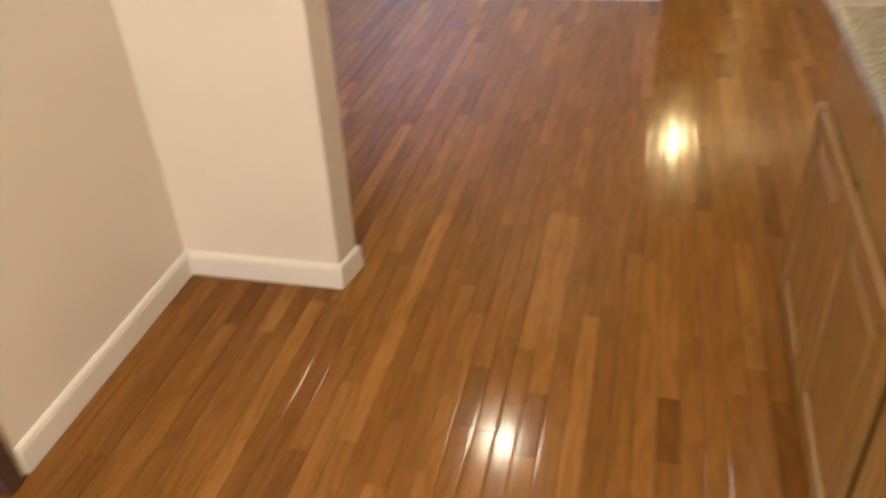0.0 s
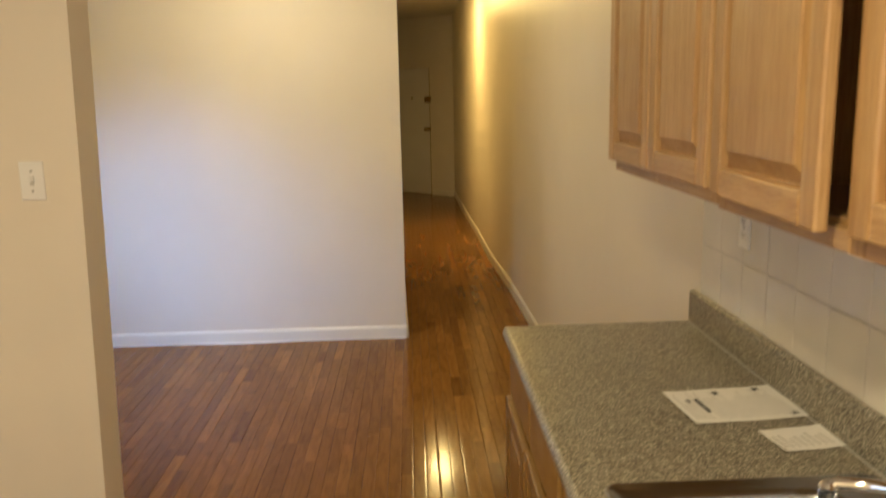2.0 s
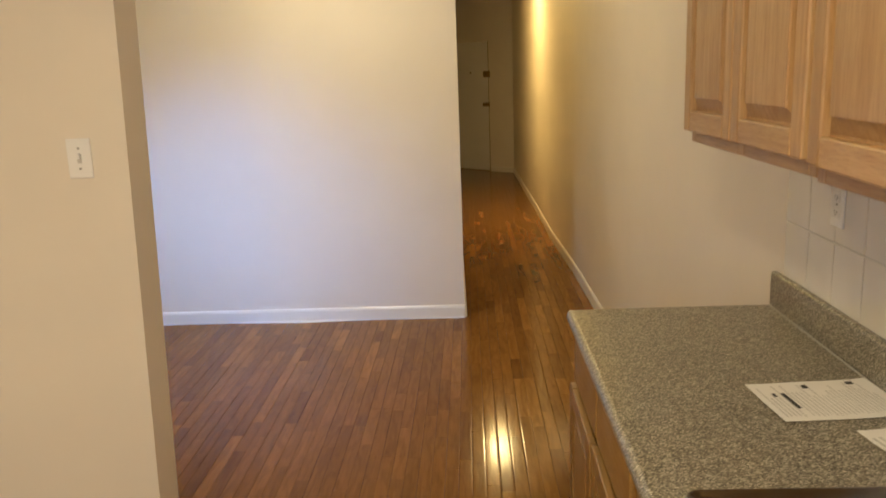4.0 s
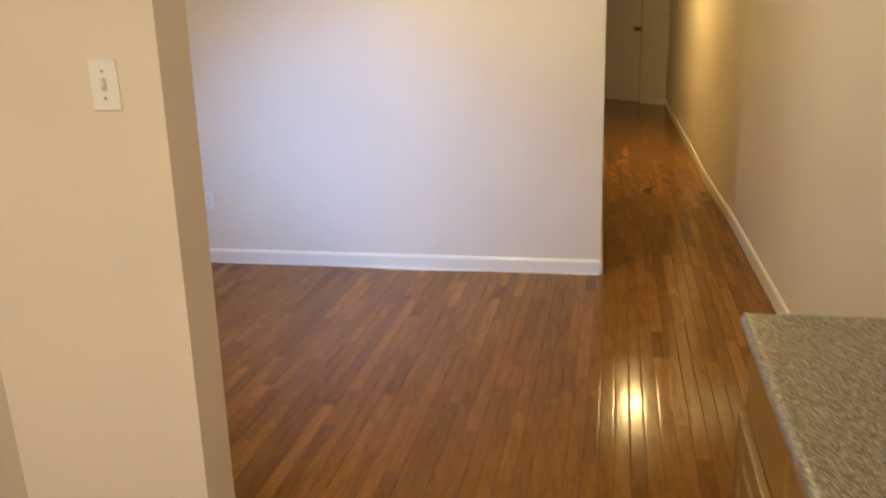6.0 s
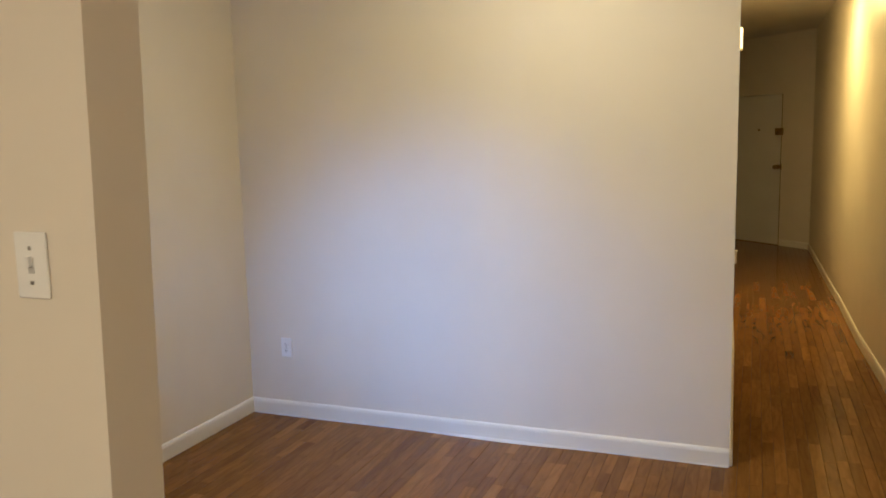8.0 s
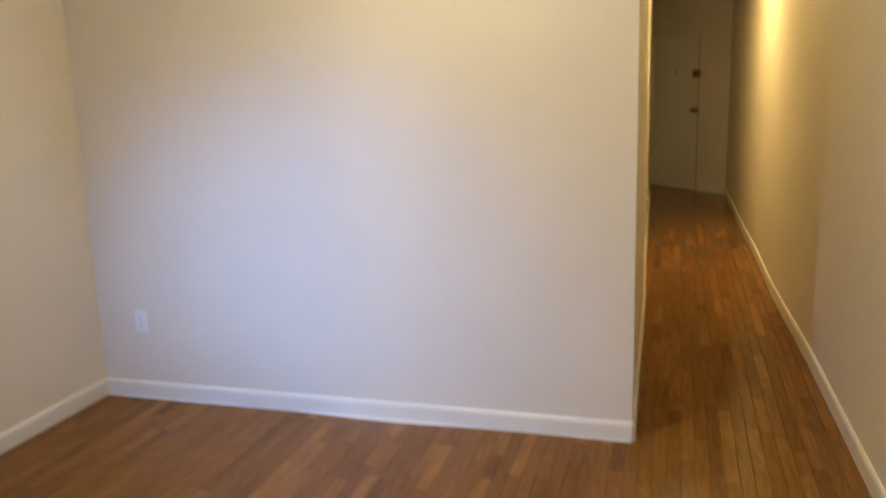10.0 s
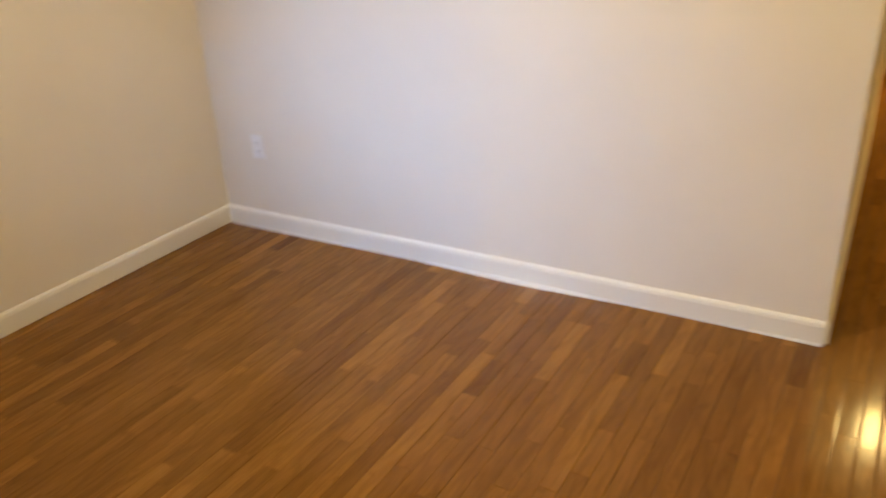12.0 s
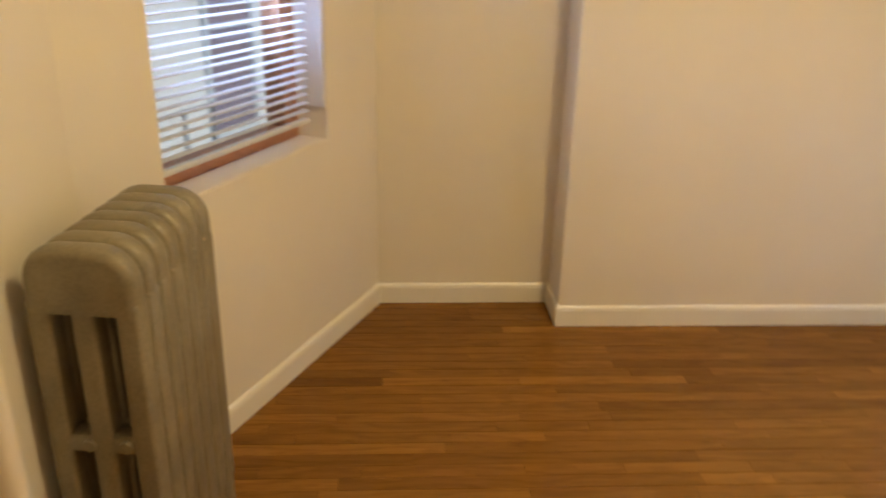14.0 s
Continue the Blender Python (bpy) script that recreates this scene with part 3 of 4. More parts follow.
# ---- ceiling lamps ----
def ceiling_lamp(at, glass, group="flush ceiling lamps"):
    c = thing("ceiling_lamp", pose(*at), "flush white glass dome ceiling lamp with a brass finial, lit", "ceiling lamp", group)
    part("canopy", lathe([(0.02, 0.0), (0.135, -0.001), (0.14, -0.012), (0.125, -0.028), (0.02, -0.03)], 40), TRIM, c, "white metal canopy", True)
    part("dome", lathe([(0.12, -0.03), (0.128, -0.040), (0.126, -0.066), (0.112, -0.102), (0.085, -0.132), (0.05, -0.152), (0.012, -0.160)], 40), glass, c, "glowing opal glass dome", True)
    part("finial", lathe([(0.006, -0.159), (0.011, -0.164), (0.012, -0.173), (0.005, -0.181), (0.001, -0.184)], 16), BRASS, c, "", True)


ceiling_lamp(HALL_LAMP, HALL_DOME)
ceiling_lamp(ROOM_LAMP, ROOM_DOME)
# added fixture for the unseen kitchen lamp
ceiling_lamp(UNSEEN_LAMP, ROOM_DOME)


# ---- radiator ----
def radiator():
    r = thing("radiator", pose(-1.190, -2.640, 0, 0, 0, 180 - 7.5), "old cast-iron column radiator painted dull bronze silver", "radiator")
    # runs along local x away from the doorway; depth along local y, towards the wall
    H, DEEP, PITCH = 0.975, 0.225, 0.060

    def section(feet):
        bm = bmesh.new()
        t0, t1 = 0.0012, PITCH - 0.0012

        def slab(outline, a, b):
            """A casting whose outline, given for an inward offset, is drawn in to a round edge at both faces."""
            r = 0.022
            turn = [(r * (1 - math.sin(k * math.pi / 8)), r * (1 - math.cos(k * math.pi / 8))) for k in range(5)]
            rows = [(a + dx, d) for d, dx in turn] + [(b - dx, d) for d, dx in turn[::-1]]
            rings = [[bm.verts.new((x, y, z)) for y, z in outline(d)] for x, d in rows]
            n = len(rings[0])
            bm.faces.new(rings[0])
            bm.faces.new(rings[-1][::-1])
            for p, q in zip(rings, rings[1:]):
                for i in range(n):
                    bm.faces.new((p[i], q[i], q[(i + 1) % n], p[(i + 1) % n]))

        def head(d):
            R = 0.075
            r = R - d
            out = [(d, H - 0.135)]
            out += [(R - r * math.cos(a), H - R + r * math.sin(a)) for a in (k * math.pi / 16 for k in range(9))]
            out += [(DEEP - R + r * math.sin(a), H - R + r * math.cos(a)) for a in (k * math.pi / 16 for k in range(9))]
            return out + [(DEEP - d, H - 0.135)]

        def foot(d):
            return [(d, 0.20), (DEEP - d, 0.20), (DEEP - d, 0.10 + d * 0.4), (DEEP - 0.03 - d * 0.4, 0.075 + d), (0.03 + d * 0.4, 0.075 + d), (d, 0.10 + d * 0.4)]

        slab(head, t0, t1)
        slab(foot, t0, t1)
        for k in range(3):
            a = k * (DEEP - 0.048) / 2
            box(bm, (t0 + 0.002, a, 0.17), (t1 - 0.002, a + 0.048, H - 0.11), 0.010, 3)
        for z in (0.52,):
            box(bm, (t0 + 0.006, 0.02, z), (t1 - 0.006, DEEP - 0.02, z + 0.045), 0.010, 2)
            for y in (0.062, 0.138):
                lathe([(0.013, t0 - 0.002), (0.015, t0 + 0.004), (0.015, t1 - 0.004), (0.013, t1 + 0.002)], 12, bm, "x", (0, y, z + 0.022))
        for y in (0.062, 0.138):
            lathe([(0.006, t0 - 0.003), (0.006, t0 + 0.01)], 8, bm, "x", (0, y, H - 0.128))
        if feet:
            for y in (0.005, DEEP - 0.05):
                box(bm, (t0 + 0.006, y, 0.0), (t1 - 0.006, y + 0.045, 0.10), 0.010, 2)
        return bm

    end = part("section", section(True), RADIATOR, r, "", True)
    mid = part("section", section(False), RADIATOR, r, "", True)
    mid.matrix_local = pose(PITCH, 0, 0)
    for k in (2, 3, 4, 5):
        ob = mid.copy()
        scene.collection.objects.link(ob)
        ob.matrix_local = pose(PITCH * k, 0, 0)
    ob = end.copy()
    scene.collection.objects.link(ob)
    ob.matrix_local = pose(PITCH * 6, 0, 0)
    part("valve", lathe([(0.022, -0.075), (0.026, -0.06), (0.026, -0.03), (0.02, -0.02), (0.02, 0.006)], 16, None, "x", (0, 0.10, 0.14)), BRASS, r, "brass steam valve", True)
    part("supply_pipe", tube([(-0.05, 0.10, 0.14), (-0.05, 0.10, 0.0)], 0.015), RADIATOR, r)


radiator()


# ---- kitchen ----
def raised_door(parent, at, w, h, upright=CAB_V, level=CAB_H):
    """A raised-panel oak door: two stiles, two rails and a fielded panel. Width along local x, front at local -y."""
    S, T = 0.055, 0.022
    bm = bmesh.new()
    loops = []
    for inset, y in ((S - 0.004, -0.001), (S - 0.004, -0.003), (S + 0.005, -0.003), (S + 0.007, -0.004), (S + 0.034, -0.0165), (S + 0.0345, -0.0195), (S + 0.037, -0.0200)):
        loops.append([bm.verts.new(p) for p in ((inset, y, inset), (w - inset, y, inset), (w - inset, y, h - inset), (inset, y, h - inset))])
    for a, b in zip(loops, loops[1:]):
        for k in range(4):
            bm.faces.new((a[k], a[(k + 1) % 4], b[(k + 1) % 4], b[k]))
    bm.faces.new(loops[-1])
    bm.faces.new(loops[0][::-1])
    d = part("door", bm, upright, parent, "raised-panel honey oak door")
    d.matrix_local = at

    def member(kind, lo, hi, mat):
        part(kind, boxes(((lo[0], -T, lo[1]), (hi[0], 0, hi[1]), 0.0045, 2)), mat, d)

    member("stile", (0, 0), (S, h), upright)
    member("stile", (w - S, 0), (w, h), upright)
    member("rail", (S, 0), (w - S, S), level)
    member("rail", (S, h - S), (w - S, h), level)
    return d


FRONT = Matrix.Rotation(radians(-90), 4, "Z")


def carcass(x0, x1, y0, y1, z0, z1, c, bottom=0.0):
    """Open-fronted cabinet box of panels with a face frame, in the cabinet's own place (width along x, front at y = 0)."""
    w, h, deep = y1 - y0, z1 - z0, x1 - x0
    for kind, lo, hi in (("side_panel", (0, 0.018, 0), (0.016, deep, h)), ("side_panel", (w - 0.016, 0.018, 0), (w, deep, h)), ("bottom_panel", (0.016, 0.018, bottom), (w - 0.016, deep, bottom + 0.016)), ("top_panel", (0.016, 0.018, h - 0.016), (w - 0.016, deep, h)), ("back_panel", (0.016, deep - 0.008, bottom + 0.016), (w - 0.016, deep, h - 0.016))):
        part(kind, boxes((lo, hi)), CAB_V, c)
    return w, h


def wall_cabinet(y_far, w, angles, splits, z0):
    h = 0.77
    c = thing("wall_cabinet", Matrix.Translation((0.682, y_far, z0)) @ FRONT, "honey oak kitchen wall cabinet with raised-panel doors", "kitchen cabinet", "kitchen wall cabinets")
    carcass(0.682, 0.993, -w, 0.0, 0, h, c, 0.028)
    for a, b in ((0, 0.035), (w / 2 - 0.02, w / 2 + 0.02), (w - 0.035, w)):
        part("face_stile", boxes(((a, 0, 0.0), (b, 0.018, h), 0.002)), CAB_V, c)
    for z in (0, h - 0.035):
        for a, b in ((0.035, w / 2 - 0.02), (w / 2 + 0.02, w - 0.035)):
            part("face_rail", boxes(((a, 0, z), (b, 0.018, z + 0.035), 0.002)), CAB_H, c)
    for (a, b), angle in zip(splits, angles):
        raised_door(c, Matrix.Translation((a, -0.002, 0.032)) @ Matrix.Rotation(radians(-angle), 4, "Z"), b - a, h - 0.05)
    return c


wall_cabinet(-3.045, 0.815, (0, 0.6), ((0.0, 0.392), (0.397, 0.808)), 1.437)
wall_cabinet(-3.863, 1.02, (3.5, 0), ((0.006, 0.490), (0.520, 1.0)), 1.431)


def base_cabinet(y_far, w, fronts, doors, label):
    """fronts and doors: rows of (from, to, bottom, top, turn)."""
    top = 0.874
    c = thing("base_cabinet", Matrix.Translation((0.388, y_far, 0)) @ FRONT, label, "kitchen cabinet", "kitchen base cabinets")
    deep = 0.60
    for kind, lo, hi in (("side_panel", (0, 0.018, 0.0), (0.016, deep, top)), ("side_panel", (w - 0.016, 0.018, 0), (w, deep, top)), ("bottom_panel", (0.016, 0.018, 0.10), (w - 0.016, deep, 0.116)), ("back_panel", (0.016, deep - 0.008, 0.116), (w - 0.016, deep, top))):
        part(kind, boxes((lo, hi)), SHADED_V, c)
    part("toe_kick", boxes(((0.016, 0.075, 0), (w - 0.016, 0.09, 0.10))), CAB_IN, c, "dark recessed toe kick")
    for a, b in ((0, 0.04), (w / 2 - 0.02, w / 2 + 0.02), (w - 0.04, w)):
        part("face_stile", boxes(((a, 0, 0.10), (b, 0.018, top), 0.002)), SHADED_V, c)
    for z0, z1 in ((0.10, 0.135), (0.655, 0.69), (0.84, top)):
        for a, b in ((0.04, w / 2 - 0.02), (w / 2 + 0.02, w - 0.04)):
            part("face_rail", boxes(((a, 0, z0), (b, 0.018, z1), 0.002)), SHADED_H, c)
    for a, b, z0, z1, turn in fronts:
        part("drawer_front", boxes(((a, -0.018, z0), (b, 0, z1), 0.005, 2)), SHADED_H, c, "plain honey oak drawer front")
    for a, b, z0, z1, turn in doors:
        raised_door(c, Matrix.Translation((a, -0.010, z0)) @ Matrix.Rotation(radians(-turn), 4, "Z"), b - a, z1 - z0, SHADED_V, SHADED_H)


base_cabinet(-2.93, 0.905, ((0.012, 0.425, 0.695, 0.852, 0), (0.445, 0.868, 0.695, 0.852, 0)), ((0.004, 0.436, 0.118, 0.688, 0.6), (0.441, 0.888, 0.118, 0.688, 1.0)), "honey oak base cabinet with two drawers over two doors, one ajar")
base_cabinet(-3.837, 0.95, ((0.025, 0.925, 0.695, 0.852, 0),), ((0.025, 0.47, 0.118, 0.688, 0.8), (0.48, 0.925, 0.118, 0.682, 0)), "honey oak sink base cabinet with a false drawer front")

C_X0, C_X1, C_Y0, C_Y1, C_Z = 0.349, 0.993, -4.82, -2.905, 0.915
SINK = (0.414, 0.955, -4.74, -4.020)


def worktop():
    w = thing("worktop", pose(0, 0, 0), "grey-green speckled laminate kitchen worktop with a rounded front edge", "worktop")
    a, b, c, d = SINK[0] + 0.02, SINK[1] - 0.02, SINK[2] + 0.02, SINK[3] - 0.02
    z0, r = C_Z - 0.04, 0.02
    arc = [(C_X0 + r - r * math.sin(k * math.pi / 8), C_Z - r + r * math.cos(k * math.pi / 8)) for k in range(9)]
    bm = bmesh.new()
    outline = [(a, z0), (a, C_Z)] + arc
    n = len(outline)

    def ring(y, pull):
        return [bm.verts.new((max(x, C_X0 + pull * 0.6), y, z if z < C_Z - 0.001 else C_Z - pull * 0.25)) for x, z in outline]

    rings = [ring(y, p) for y, p in ((C_Y0, 0.0), (C_Y1 - 0.012, 0.0), (C_Y1 - 0.004, 0.004), (C_Y1, 0.012))]
    for p, q in zip(rings, rings[1:]):
        for k in range(n):
            bm.faces.new((p[k], p[(k + 1) % n], q[(k + 1) % n], q[k]))
    bm.faces.new(rings[0][::-1])
    bm.faces.new(rings[-1])
    for lo, hi in (((a, d, z0), (C_X1, C_Y1 - 0.002, C_Z)), ((a, C_Y0, z0), (C_X1, c, C_Z)), ((b, c, z0), (C_X1, d, C_Z))):
        box(bm, lo, hi)
    part("slab", bm, LAMINATE, w, "", True)
    bm = boxes(((0.970, C_Y0, C_Z - 0.002), (0.993, C_Y1 + 0.002, C_Z + 0.108), 0.0095, 3))
    part("backsplash", bm, LAMINATE, w, "low speckled laminate upstand", True)
    part("joint_bead", boxes(((0.966, C_Y0, C_Z - 0.001), (0.971, C_Y1 - 0.004, C_Z + 0.002), 0.0008)), GROUT, w)


worktop()


def rounded(x0, x1, y0, y1, r, steps=8):
    pts = []
    for cx, cy, a0 in ((x1 - r, y1 - r, 0), (x0 + r, y1 - r, 90), (x0 + r, y0 + r, 180), (x1 - r, y0 + r, 270)):
        for k in range(steps + 1):
            a = radians(a0 + 90 * k / steps)
            pts.append((cx + r * math.cos(a), cy + r * math.sin(a)))
    return pts


def sink():
    s = thing("kitchen_sink", pose(0, 0, 0), "drop-in stainless steel kitchen sink set in the worktop", "sink")
    x0, x1, y0, y1 = SINK
    z = C_Z
    bx0, bx1, by0, by1 = x0 + 0.053, x1 - 0.10, y0 + 0.05, y1 - 0.046
    rows = [(rounded(x0, x1, y0, y1, 0.03), z + 0.0005), (rounded(x0, x1, y0, y1, 0.03), z + 0.003), (rounded(x0 + 0.003, x1 - 0.003, y0 + 0.003, y1 - 0.003, 0.028), z + 0.006), (rounded(x0 + 0.010, x1 - 0.010, y0 + 0.010, y1 - 0.010, 0.024), z + 0.0062), (rounded(x0 + 0.016, x1 - 0.016, y0 + 0.016, y1 - 0.016, 0.02), z + 0.003)]
    for i, dz in ((-0.008, 0.0025), (0.0, 0.0), (0.006, -0.008), (0.010, -0.03), (0.022, -0.145), (0.034, -0.163), (0.055, -0.170)):
        rows.append((rounded(bx0 + i, bx1 - i, by0 + i, by1 - i, 0.085), z + dz))
    rows.append((rounded((bx0 + bx1) / 2 - 0.05, (bx0 + bx1) / 2 + 0.05, (by0 + by1) / 2 - 0.05, (by0 + by1) / 2 + 0.05, 0.05), z - 0.174))
    bm = bmesh.new()
    rings = [[bm.verts.new((x, y, h)) for x, y in pts] for pts, h in rows]
    n = len(rings[0])
    for a, b in zip(rings, rings[1:]):
        for k in range(n):
            bm.faces.new((a[k], a[(k + 1) % n], b[(k + 1) % n], b[k]))
    bm.faces.new(rings[-1])
    part("bowl", bm, STEEL, s, "", True)
    cx, cy = (bx0 + bx1) / 2, (by0 + by1) / 2
    part("drain", lathe([(0.045, z - 0.1735), (0.045, z - 0.170), (0.03, z - 0.171), (0.005, z - 0.172)], 24, None, "z", (cx, cy, 0)), CHROME, s, "chrome basket drain", True)


sink()


def faucet():
    f = thing("faucet", pose(0.905, -4.385, C_Z + 0.014), "chrome kitchen mixer tap on the sink", "tap")
    part("base_plate", boxes(((-0.028, -0.10, -0.012), (0.028, 0.10, 0.012), 0.005, 2)), CHROME, f, "", True)
    part("body", lathe([(0.026, 0.010), (0.025, 0.05), (0.022, 0.085), (0.012, 0.10)], 20), CHROME, f, "", True)
    part("spout", tube([(0, 0, 0.05), (-0.03, 0.015, 0.095), (-0.07, 0.036, 0.118), (-0.13, 0.066, 0.124), (-0.18, 0.092, 0.118), (-0.19, 0.097, 0.105)], 0.011, None, 14), CHROME, f, "", True)
    part("aerator", lathe([(0.013, 0.085), (0.016, 0.09), (0.016, 0.112), (0.009, 0.12)], 16, None, "z", (-0.19, 0.097, 0)), CHROME, f, "", True)
    part("lever", boxes(((-0.012, -0.07, 0.098), (0.012, 0.012, 0.108), 0.004, 2)), CHROME, f, "", True)


faucet()


def sheet(at, w, h, label, bars):
    """A sheet of printed paper, a little curled, with bars for its print."""
    p = thing("paper_sheet", at, label, "paper", "papers on the worktop")
    bm = bmesh.new()
    nx, ny = 10, 6
    grid = {}
    for s in (0, 1):
        for i in range(nx + 1):
            for j in range(ny + 1):
                x, y = w * i / nx, h * j / ny
                grid[s, i, j] = bm.verts.new((x, y, 0.0003 * s + lift(x / w, y / h)))
    for i in range(nx):
        for j in range(ny):
            bm.faces.new([grid[1, a, b] for a, b in ((i, j), (i + 1, j), (i + 1, j + 1), (i, j + 1))])
            bm.faces.new([grid[0, a, b] for a, b in ((i, j), (i, j + 1), (i + 1, j + 1), (i + 1, j))])
    for i in range(nx):
        for j in (0, ny):
            bm.faces.new([grid[k] for k in ((0, i, j), (0, i + 1, j), (1, i + 1, j), (1, i, j))])
    for j in range(ny):
        for i in (0, nx):
            bm.faces.new([grid[k] for k in ((0, i, j), (0, i, j + 1), (1, i, j + 1), (1, i, j))])
    part("sheet", bm, PAPER, p, "", True)
    for x0, y0, x1, y1, mat in bars:
        bm = bmesh.new()
        n = 4
        rows = [[bm.verts.new((w * (x0 + (x1 - x0) * k / n), h * y, 0.0007 + lift(x0 + (x1 - x0) * k / n, y))) for y in (y0, y1)] for k in range(n + 1)]
        for a, b in zip(rows, rows[1:]):
            bm.faces.new((a[0], b[0], b[1], a[1]))
        part("print_line", bm, mat, p)


def lift(a, b):
    return 0.0012 + 0.002 * (2 * a - 1) ** 4 * abs(2 * b - 1) + 0.0005 * math.sin(9 * a + 4 * b)


rng = random.Random(5)
bars = [(0.20, 0.30, 0.235, 0.72, INK), (0.13, 0.62, 0.155, 0.72, INK), (0.42, 0.80, 0.465, 0.90, INK), (0.80, 0.86, 0.86, 0.94, INK), (0.86, 0.08, 0.92, 0.16, INK)]
for k in range(26):
    a = 0.05 + 0.034 * k
    if 0.19 < a < 0.24 or a > 0.93:
        continue
    bars.append((a, 0.08 + 0.04 * rng.random(), a + 0.012, rng.choice((0.6, 0.72, 0.86, 0.92)), INK_GREY))
sheet(pose(0.697, -3.752, C_Z + 0.001, 0, 0, 4.5), 0.284, 0.205, "white printed notice lying on the worktop", bars)
sheet(pose(0.833, -3.910, C_Z + 0.001, 0, 0, 8.0), 0.157, 0.112, "small white printed slip lying on the worktop", [(0.06 + 0.1 * k, 0.15, 0.10 + 0.1 * k, 0.5 + 0.3 * rng.random(), INK_GREY) for k in range(8)])


# ---- switch, outlets, chime ----
def switch_plate(at):
    s = thing("light_switch", at, "white plastic toggle light switch on the stub wall", "light switch")
    part("plate", boxes(((-0.036, -0.006, -0.058), (0.036, 0, 0.058), 0.003, 2)), PLATE, s)
    part("toggle", boxes(((-0.005, -0.016, -0.002), (0.005, -0.005, 0.016), 0.002, 2)), PLATE, s)
    part("toggle_slot", boxes(((-0.0065, -0.0066, -0.014), (0.0065, -0.0056, 0.014))), INK_GREY, s)
    for z in (-0.03, 0.03):
        part("screw", lathe([(0.0038, -0.0055), (0.0036, -0.0075), (0.001, -0.008)], 12, None, "y", (0, 0, z)), SCREW, s)


def outlet(at, label):
    s = thing("wall_outlet", at, label, "outlet", "wall outlets")
    part("plate", boxes(((-0.036, -0.006, -0.058), (0.036, 0, 0.058), 0.003, 2)), PLATE, s)
    for z in (-0.0195, 0.0195):
        face = part("receptacle", boxes(((-0.016, -0.0085, z - 0.014), (0.016, -0.005, z + 0.014), 0.003, 2)), PLATE, s)
        part("socket_slots", boxes(((-0.0075, -0.009, z - 0.004), (-0.0055, -0.008, z + 0.006)), ((0.0055, -0.009, z - 0.004), (0.0075, -0.008, z + 0.005)), ((-0.002, -0.009, z - 0.010), (0.002, -0.008, z - 0.006))), SLOT, face)
    part("screw", lathe([(0.0036, -0.0055), (0.0034, -0.0072), (0.001, -0.0078)], 12, None, "y", (0, 0, 0)), SCREW, s)


switch_plate(pose(-1.071, STUB_Y0 - 0.0005, 1.442))
outlet(pose(-2.511, -0.0005, 0.424), "white plastic double outlet low on the partition wall")
outlet(pose(0.9895, -3.285, 1.288, 0, 0, -90), "white plastic double outlet on the tiled backsplash")
outlet(pose(-0.073, 3.05, 0.60, 0, 0, 90), "white plastic outlet on the hallway wall")
_p = thing("plug_adapter", pose(-0.081, 3.05, 0.60, 0, 0, 90), "white plastic plug-in adapter in the hallway outlet", "adapter")
part("body", boxes(((-0.026, -0.036, -0.055), (0.026, -0.0005, 0.040), 0.006, 2)), PLATE, _p)
part("cap", boxes(((-0.030, -0.040, 0.040), (0.030, -0.0005, 0.056), 0.004, 2)), PLATE, _p)
_c = thing("door_chime", pose(-0.11, 4.1, 2.49, 0, 0, 90), "small white door chime box high on the hallway wall", "door chime")
part("cover", boxes(((-0.07, -0.05, -0.10), (0.07, 0, 0.10), 0.008, 2)), PLATE, _c)

_b = thing("wall_bracket", pose(0.9145, -0.12, 2.43, 0, 0, -90), "small dark bronze bracket high on the kitchen wall", "bracket")
part("plate", boxes(((-0.05, -0.012, 0), (0.05, 0, 0.09), 0.004, 2)), BRASS, _b)
part("arm", boxes(((-0.035, -0.05, 0.02), (0.035, -0.012, 0.05), 0.006, 2)), BRASS, _b)


def riser():
    r = thing("riser_pipe", pose(RISER[0], RISER[1], 0), "cream painted steam riser pipe beside the radiator", "pipe")
    part("pipe", tube([(0, 0, 0), (0, 0, CEIL)], 0.027, None, 20), WALL, r, "", True)
    for z in (0.0, CEIL - 0.012):
        part("floor_collar", lathe([(0.05, z), (0.05, z + 0.006), (0.03, z + 0.012)], 24), WALL, r, "", True)


RISER = (-1.03, -2.845)
riser()

# dark casing round the closet doorway
_d = tagged(new("door_2"), "dark stained wooden casing of an open doorway", "door frame", kind="structure")
for lo, hi in (((-1.66, -3.955, 0), (-1.50, -3.90, 2.1)), ((-1.66, -4.75, 0), (-1.50, -4.695, 2.1)), ((-1.66, -4.695, 2.045), (-1.50, -3.955, 2.1))):
    part("casing", boxes((lo, hi, 0.004)), DARK_WOOD, _d)

# thin sagging caulk line under the partition baseboard
bm = bmesh.new()
rows = []
for k in range(41):
    x = LEFT_X + 0.015 + (-LEFT_X - 0.02) * k / 40
    y = -0.016 - 0.005 * (0.5 + 0.5 * math.sin(5.1 * x + 1)) - 0.016 * max(0, math.sin(2.6 * x + 4.6)) ** 3
    rows.append([bm.verts.new(p) for p in ((x, -0.012, 0.012), (x, y, 0.001), (x, -0.004, 0.001))])
for a, b in zip(rows, rows[1:]):
    for k in range(3):
        bm.faces.new((a[k], a[(k + 1) % 3], b[(k + 1) % 3], b[k]))
bm.faces.new(rows[0])
bm.faces.new(rows[-1])
structure("trim_caulk", bm, CAULK, "uneven white caulk under the baseboard", "trim", True)

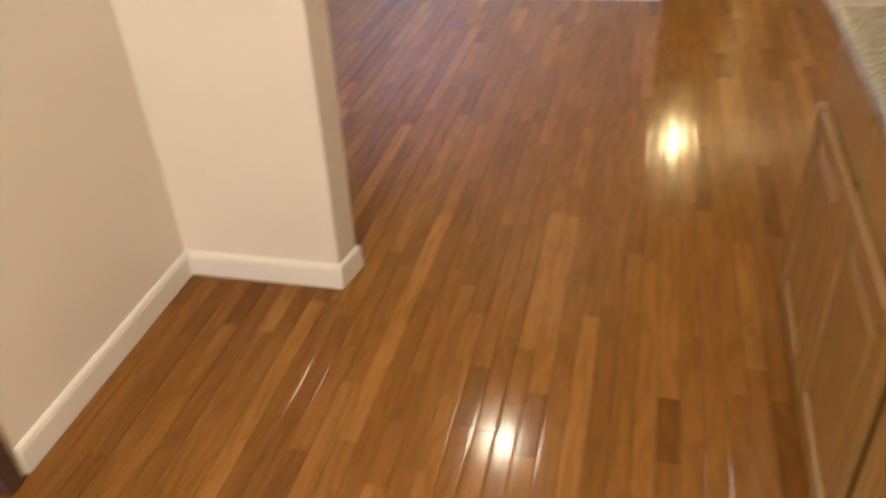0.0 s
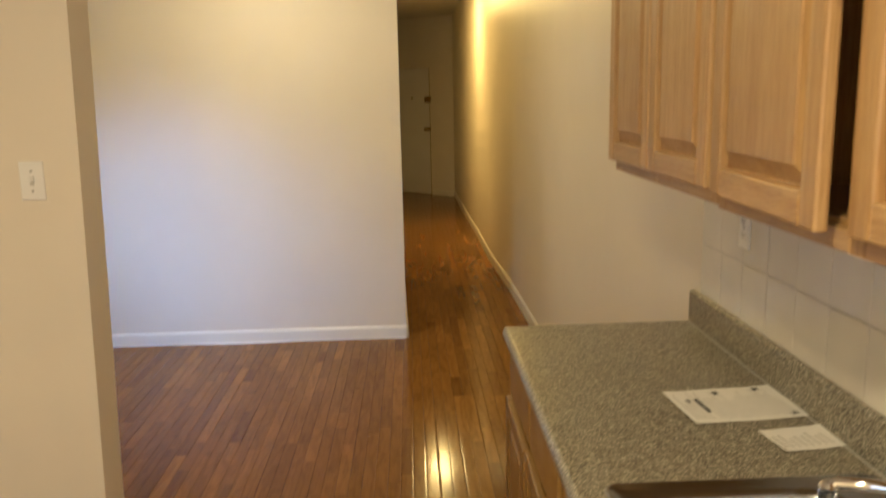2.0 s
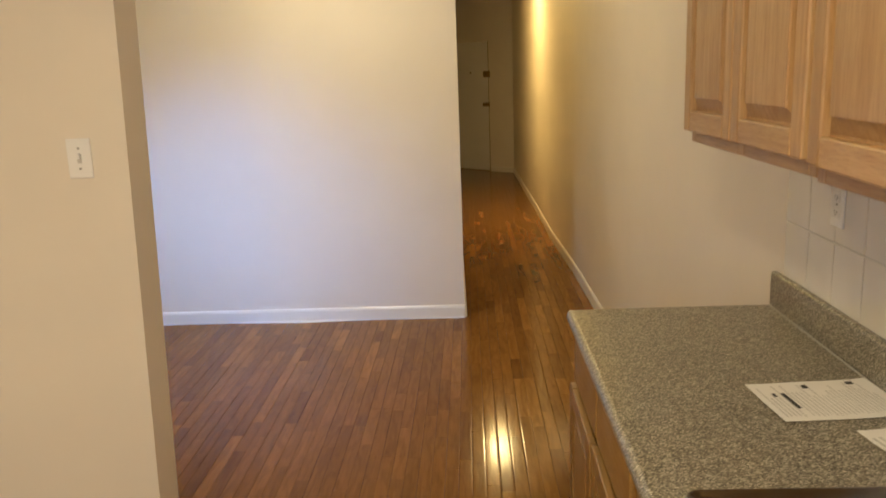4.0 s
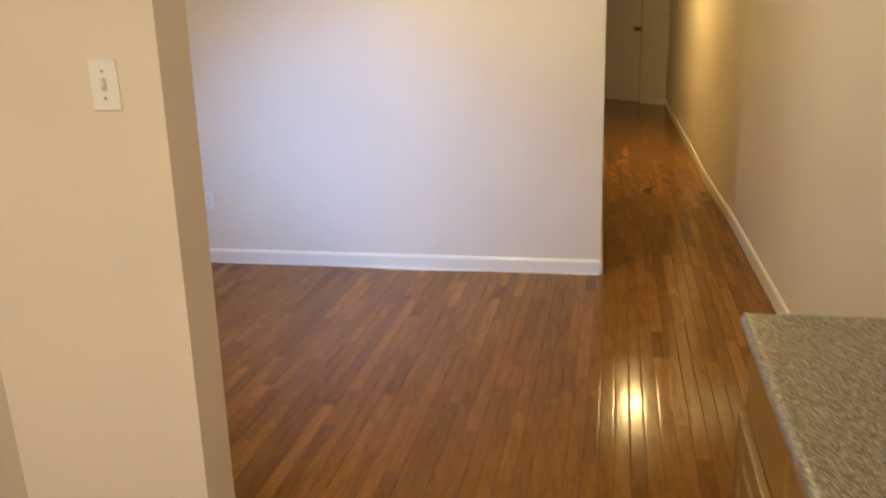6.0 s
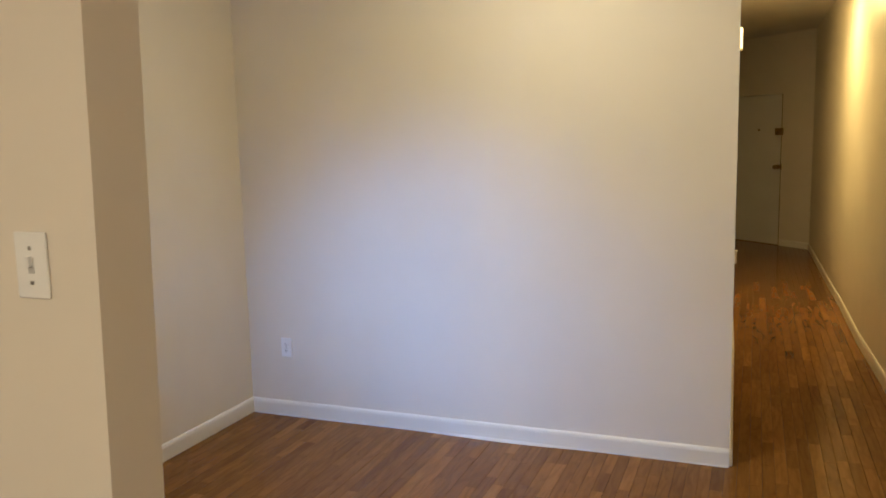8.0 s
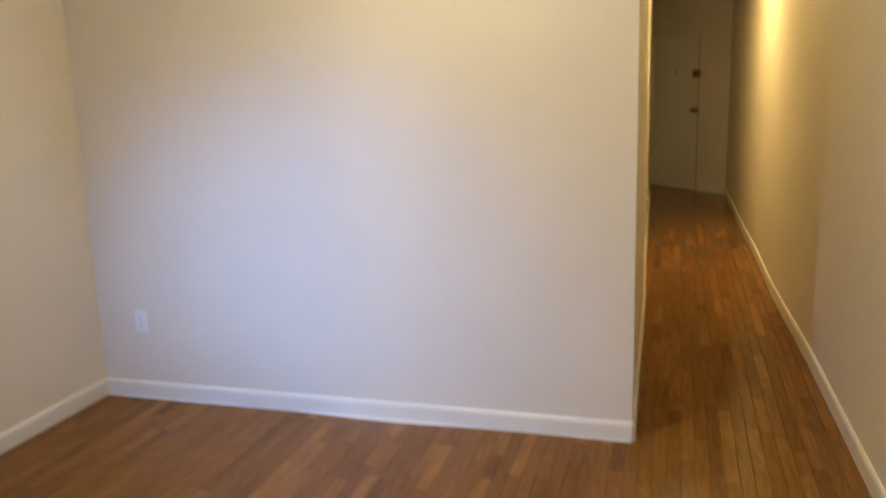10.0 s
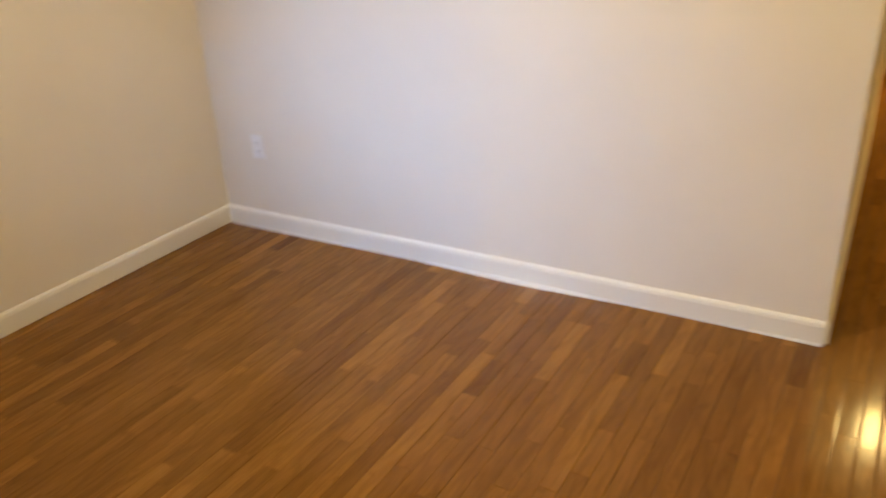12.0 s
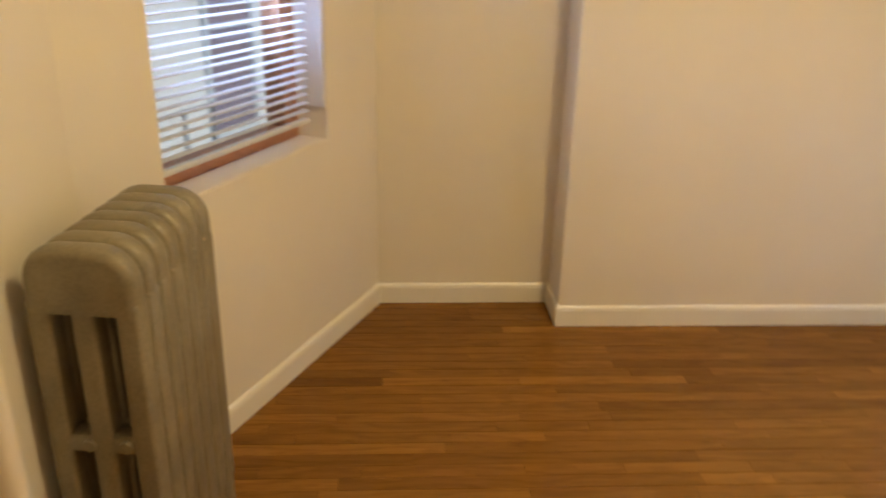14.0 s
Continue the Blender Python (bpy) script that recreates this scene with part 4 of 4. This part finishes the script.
# ---- wall tiles ----
RIGHT_WALL = bpy.data.objects["wall_right"]
part("grout_bed", boxes(((0.9915, -4.82, C_Z + 0.05), (1.02, -2.955, 1.437))), GROUT, RIGHT_WALL)
TP = 0.1585
for row, (z0, z1) in enumerate(((1.020, 1.1845), (1.1875, 1.343), (1.346, 1.436))):
    y = -2.956
    k = 0
    while y > -4.80:
        w = 0.156
        if k == 0:
            tile_mesh = boxes(((0, 0, 0), (0.0045, w, z1 - z0), 0.0013))
            first = part("tile", tile_mesh, TILE, RIGHT_WALL)
            ob = first
        else:
            ob = first.copy()
            scene.collection.objects.link(ob)
        ob.matrix_local = pose(0.9895 + random.uniform(-0.0003, 0.0003), y - w, z0, random.uniform(-0.1, 0.1), random.uniform(-0.15, 0.15), random.uniform(-0.15, 0.15))
        y -= TP
        k += 1

# ---- strip oak floor ----
STRIP, TH = 0.0572, 0.012
FLOOR = structure("floor", prism([(-3.2, 0.12), (-3.2, -2.36), (-1.66, -3.1), (-2.5, -3.75), (-2.5, -4.9), (-1.66, -4.9), (-1.66, -7.1), (1.2, -7.1), (1.2, 9.3), (-0.5, 9.3), (-0.32, 4.2), (-0.16, 0.12)], -0.12, -TH), SUBFLOOR, "old narrow-strip oak floor, glossy reddish brown varnish", "floor")
LENGTHS = (0.22, 0.31, 0.4, 0.5, 0.62, 0.75, 0.9, 1.1)


def strip_verts(length):
    """A floor strip with a faint crown across it and eased edges."""
    g = 0.0007
    w, l = STRIP / 2 - g, length / 2 - 0.0003
    across = [(-w, -TH), (-w, -0.0006), (-w + 0.0014, -0.00022), (-w + 0.006, -0.00006), (w - 0.006, -0.00006), (w - 0.0014, -0.00022), (w, -0.0006), (w, -TH)]
    verts = [(x, y, z - (0.0001 if abs(y) == l else 0)) for y in (-l, l) for x, z in across]
    n = len(across)
    faces = [(k, k + 1, n + k + 1, n + k) for k in range(n - 1)]
    faces += [tuple(range(n))[::-1], tuple(range(n, 2 * n))]
    return verts, faces


def in_plan(x, y):
    if not -7.05 < y < 9.05:
        return False
    if y > 0.10:
        return -0.03 * y - 0.1 < x < 1.0
    if y > -2.3:
        return -3.1 < x < 1.05
    if y > -2.95:
        return -3.05 < x < 1.05 and y > -2.24 - 0.475 * (x + 3.0) - 0.1
    if -4.85 < y < -3.8:
        return -2.45 < x < 1.05
    return -1.62 < x < 1.05


pieces, rest_v, rest_f = {}, [], []
rng = random.Random(11)
count = 0
line = -3.08
while line < 1.02:
    x = line
    y = -7.0 + rng.uniform(-0.6, 0)
    while y < 9.1:
        length = rng.choice(LENGTHS)
        cy = y + length / 2
        y += length
        if not any(in_plan(x, cy + f * length / 2) for f in (-1, 0, 1)):
            continue
        drop = rng.uniform(-0.0004, 0) * (0.3 if cy > 0.8 else 1)
        x = line + rng.uniform(-0.0005, 0.0005)
        if -0.9 < x < 0.42 and -3.6 < cy < -0.1 and count < 300:
            if length not in pieces:
                me = bpy.data.meshes.new("strip")
                v, f = strip_verts(length)
                me.from_pydata(v, [], f)
                me.materials.append(FLOOR_PIECE)
                pieces[length] = me
            ob = new("floor_strip", pieces[length])
            ob.parent = FLOOR
            ob.matrix_local = pose(x, cy, drop, 0, rng.uniform(-0.13, 0.13), 0)
            count += 1
        else:
            inside = [cy + length * (k / 24 - 0.5) for k in range(25) if in_plan(x, cy + length * (k / 24 - 0.5))]
            length, cy = max(inside) - min(inside), (max(inside) + min(inside)) / 2
            if length < 0.02:
                continue
            v, f = strip_verts(length)
            n = len(rest_v)
            a = radians(rng.uniform(-0.13, 0.13)) * (0.05 if cy > 0.8 else 1)
            rest_v += [(x + p[0], cy + p[1], p[2] + drop - math.sin(a) * p[0]) for p in v]
            rest_f += [tuple(i + n for i in q) for q in f]
    line += STRIP
me = bpy.data.meshes.new("floor_strips")
me.from_pydata(rest_v, [], rest_f)
me.materials.append(FLOOR_REST)
ob = new("floor_strips", me)
ob.parent = FLOOR
tagged(ob, kind="stuff")
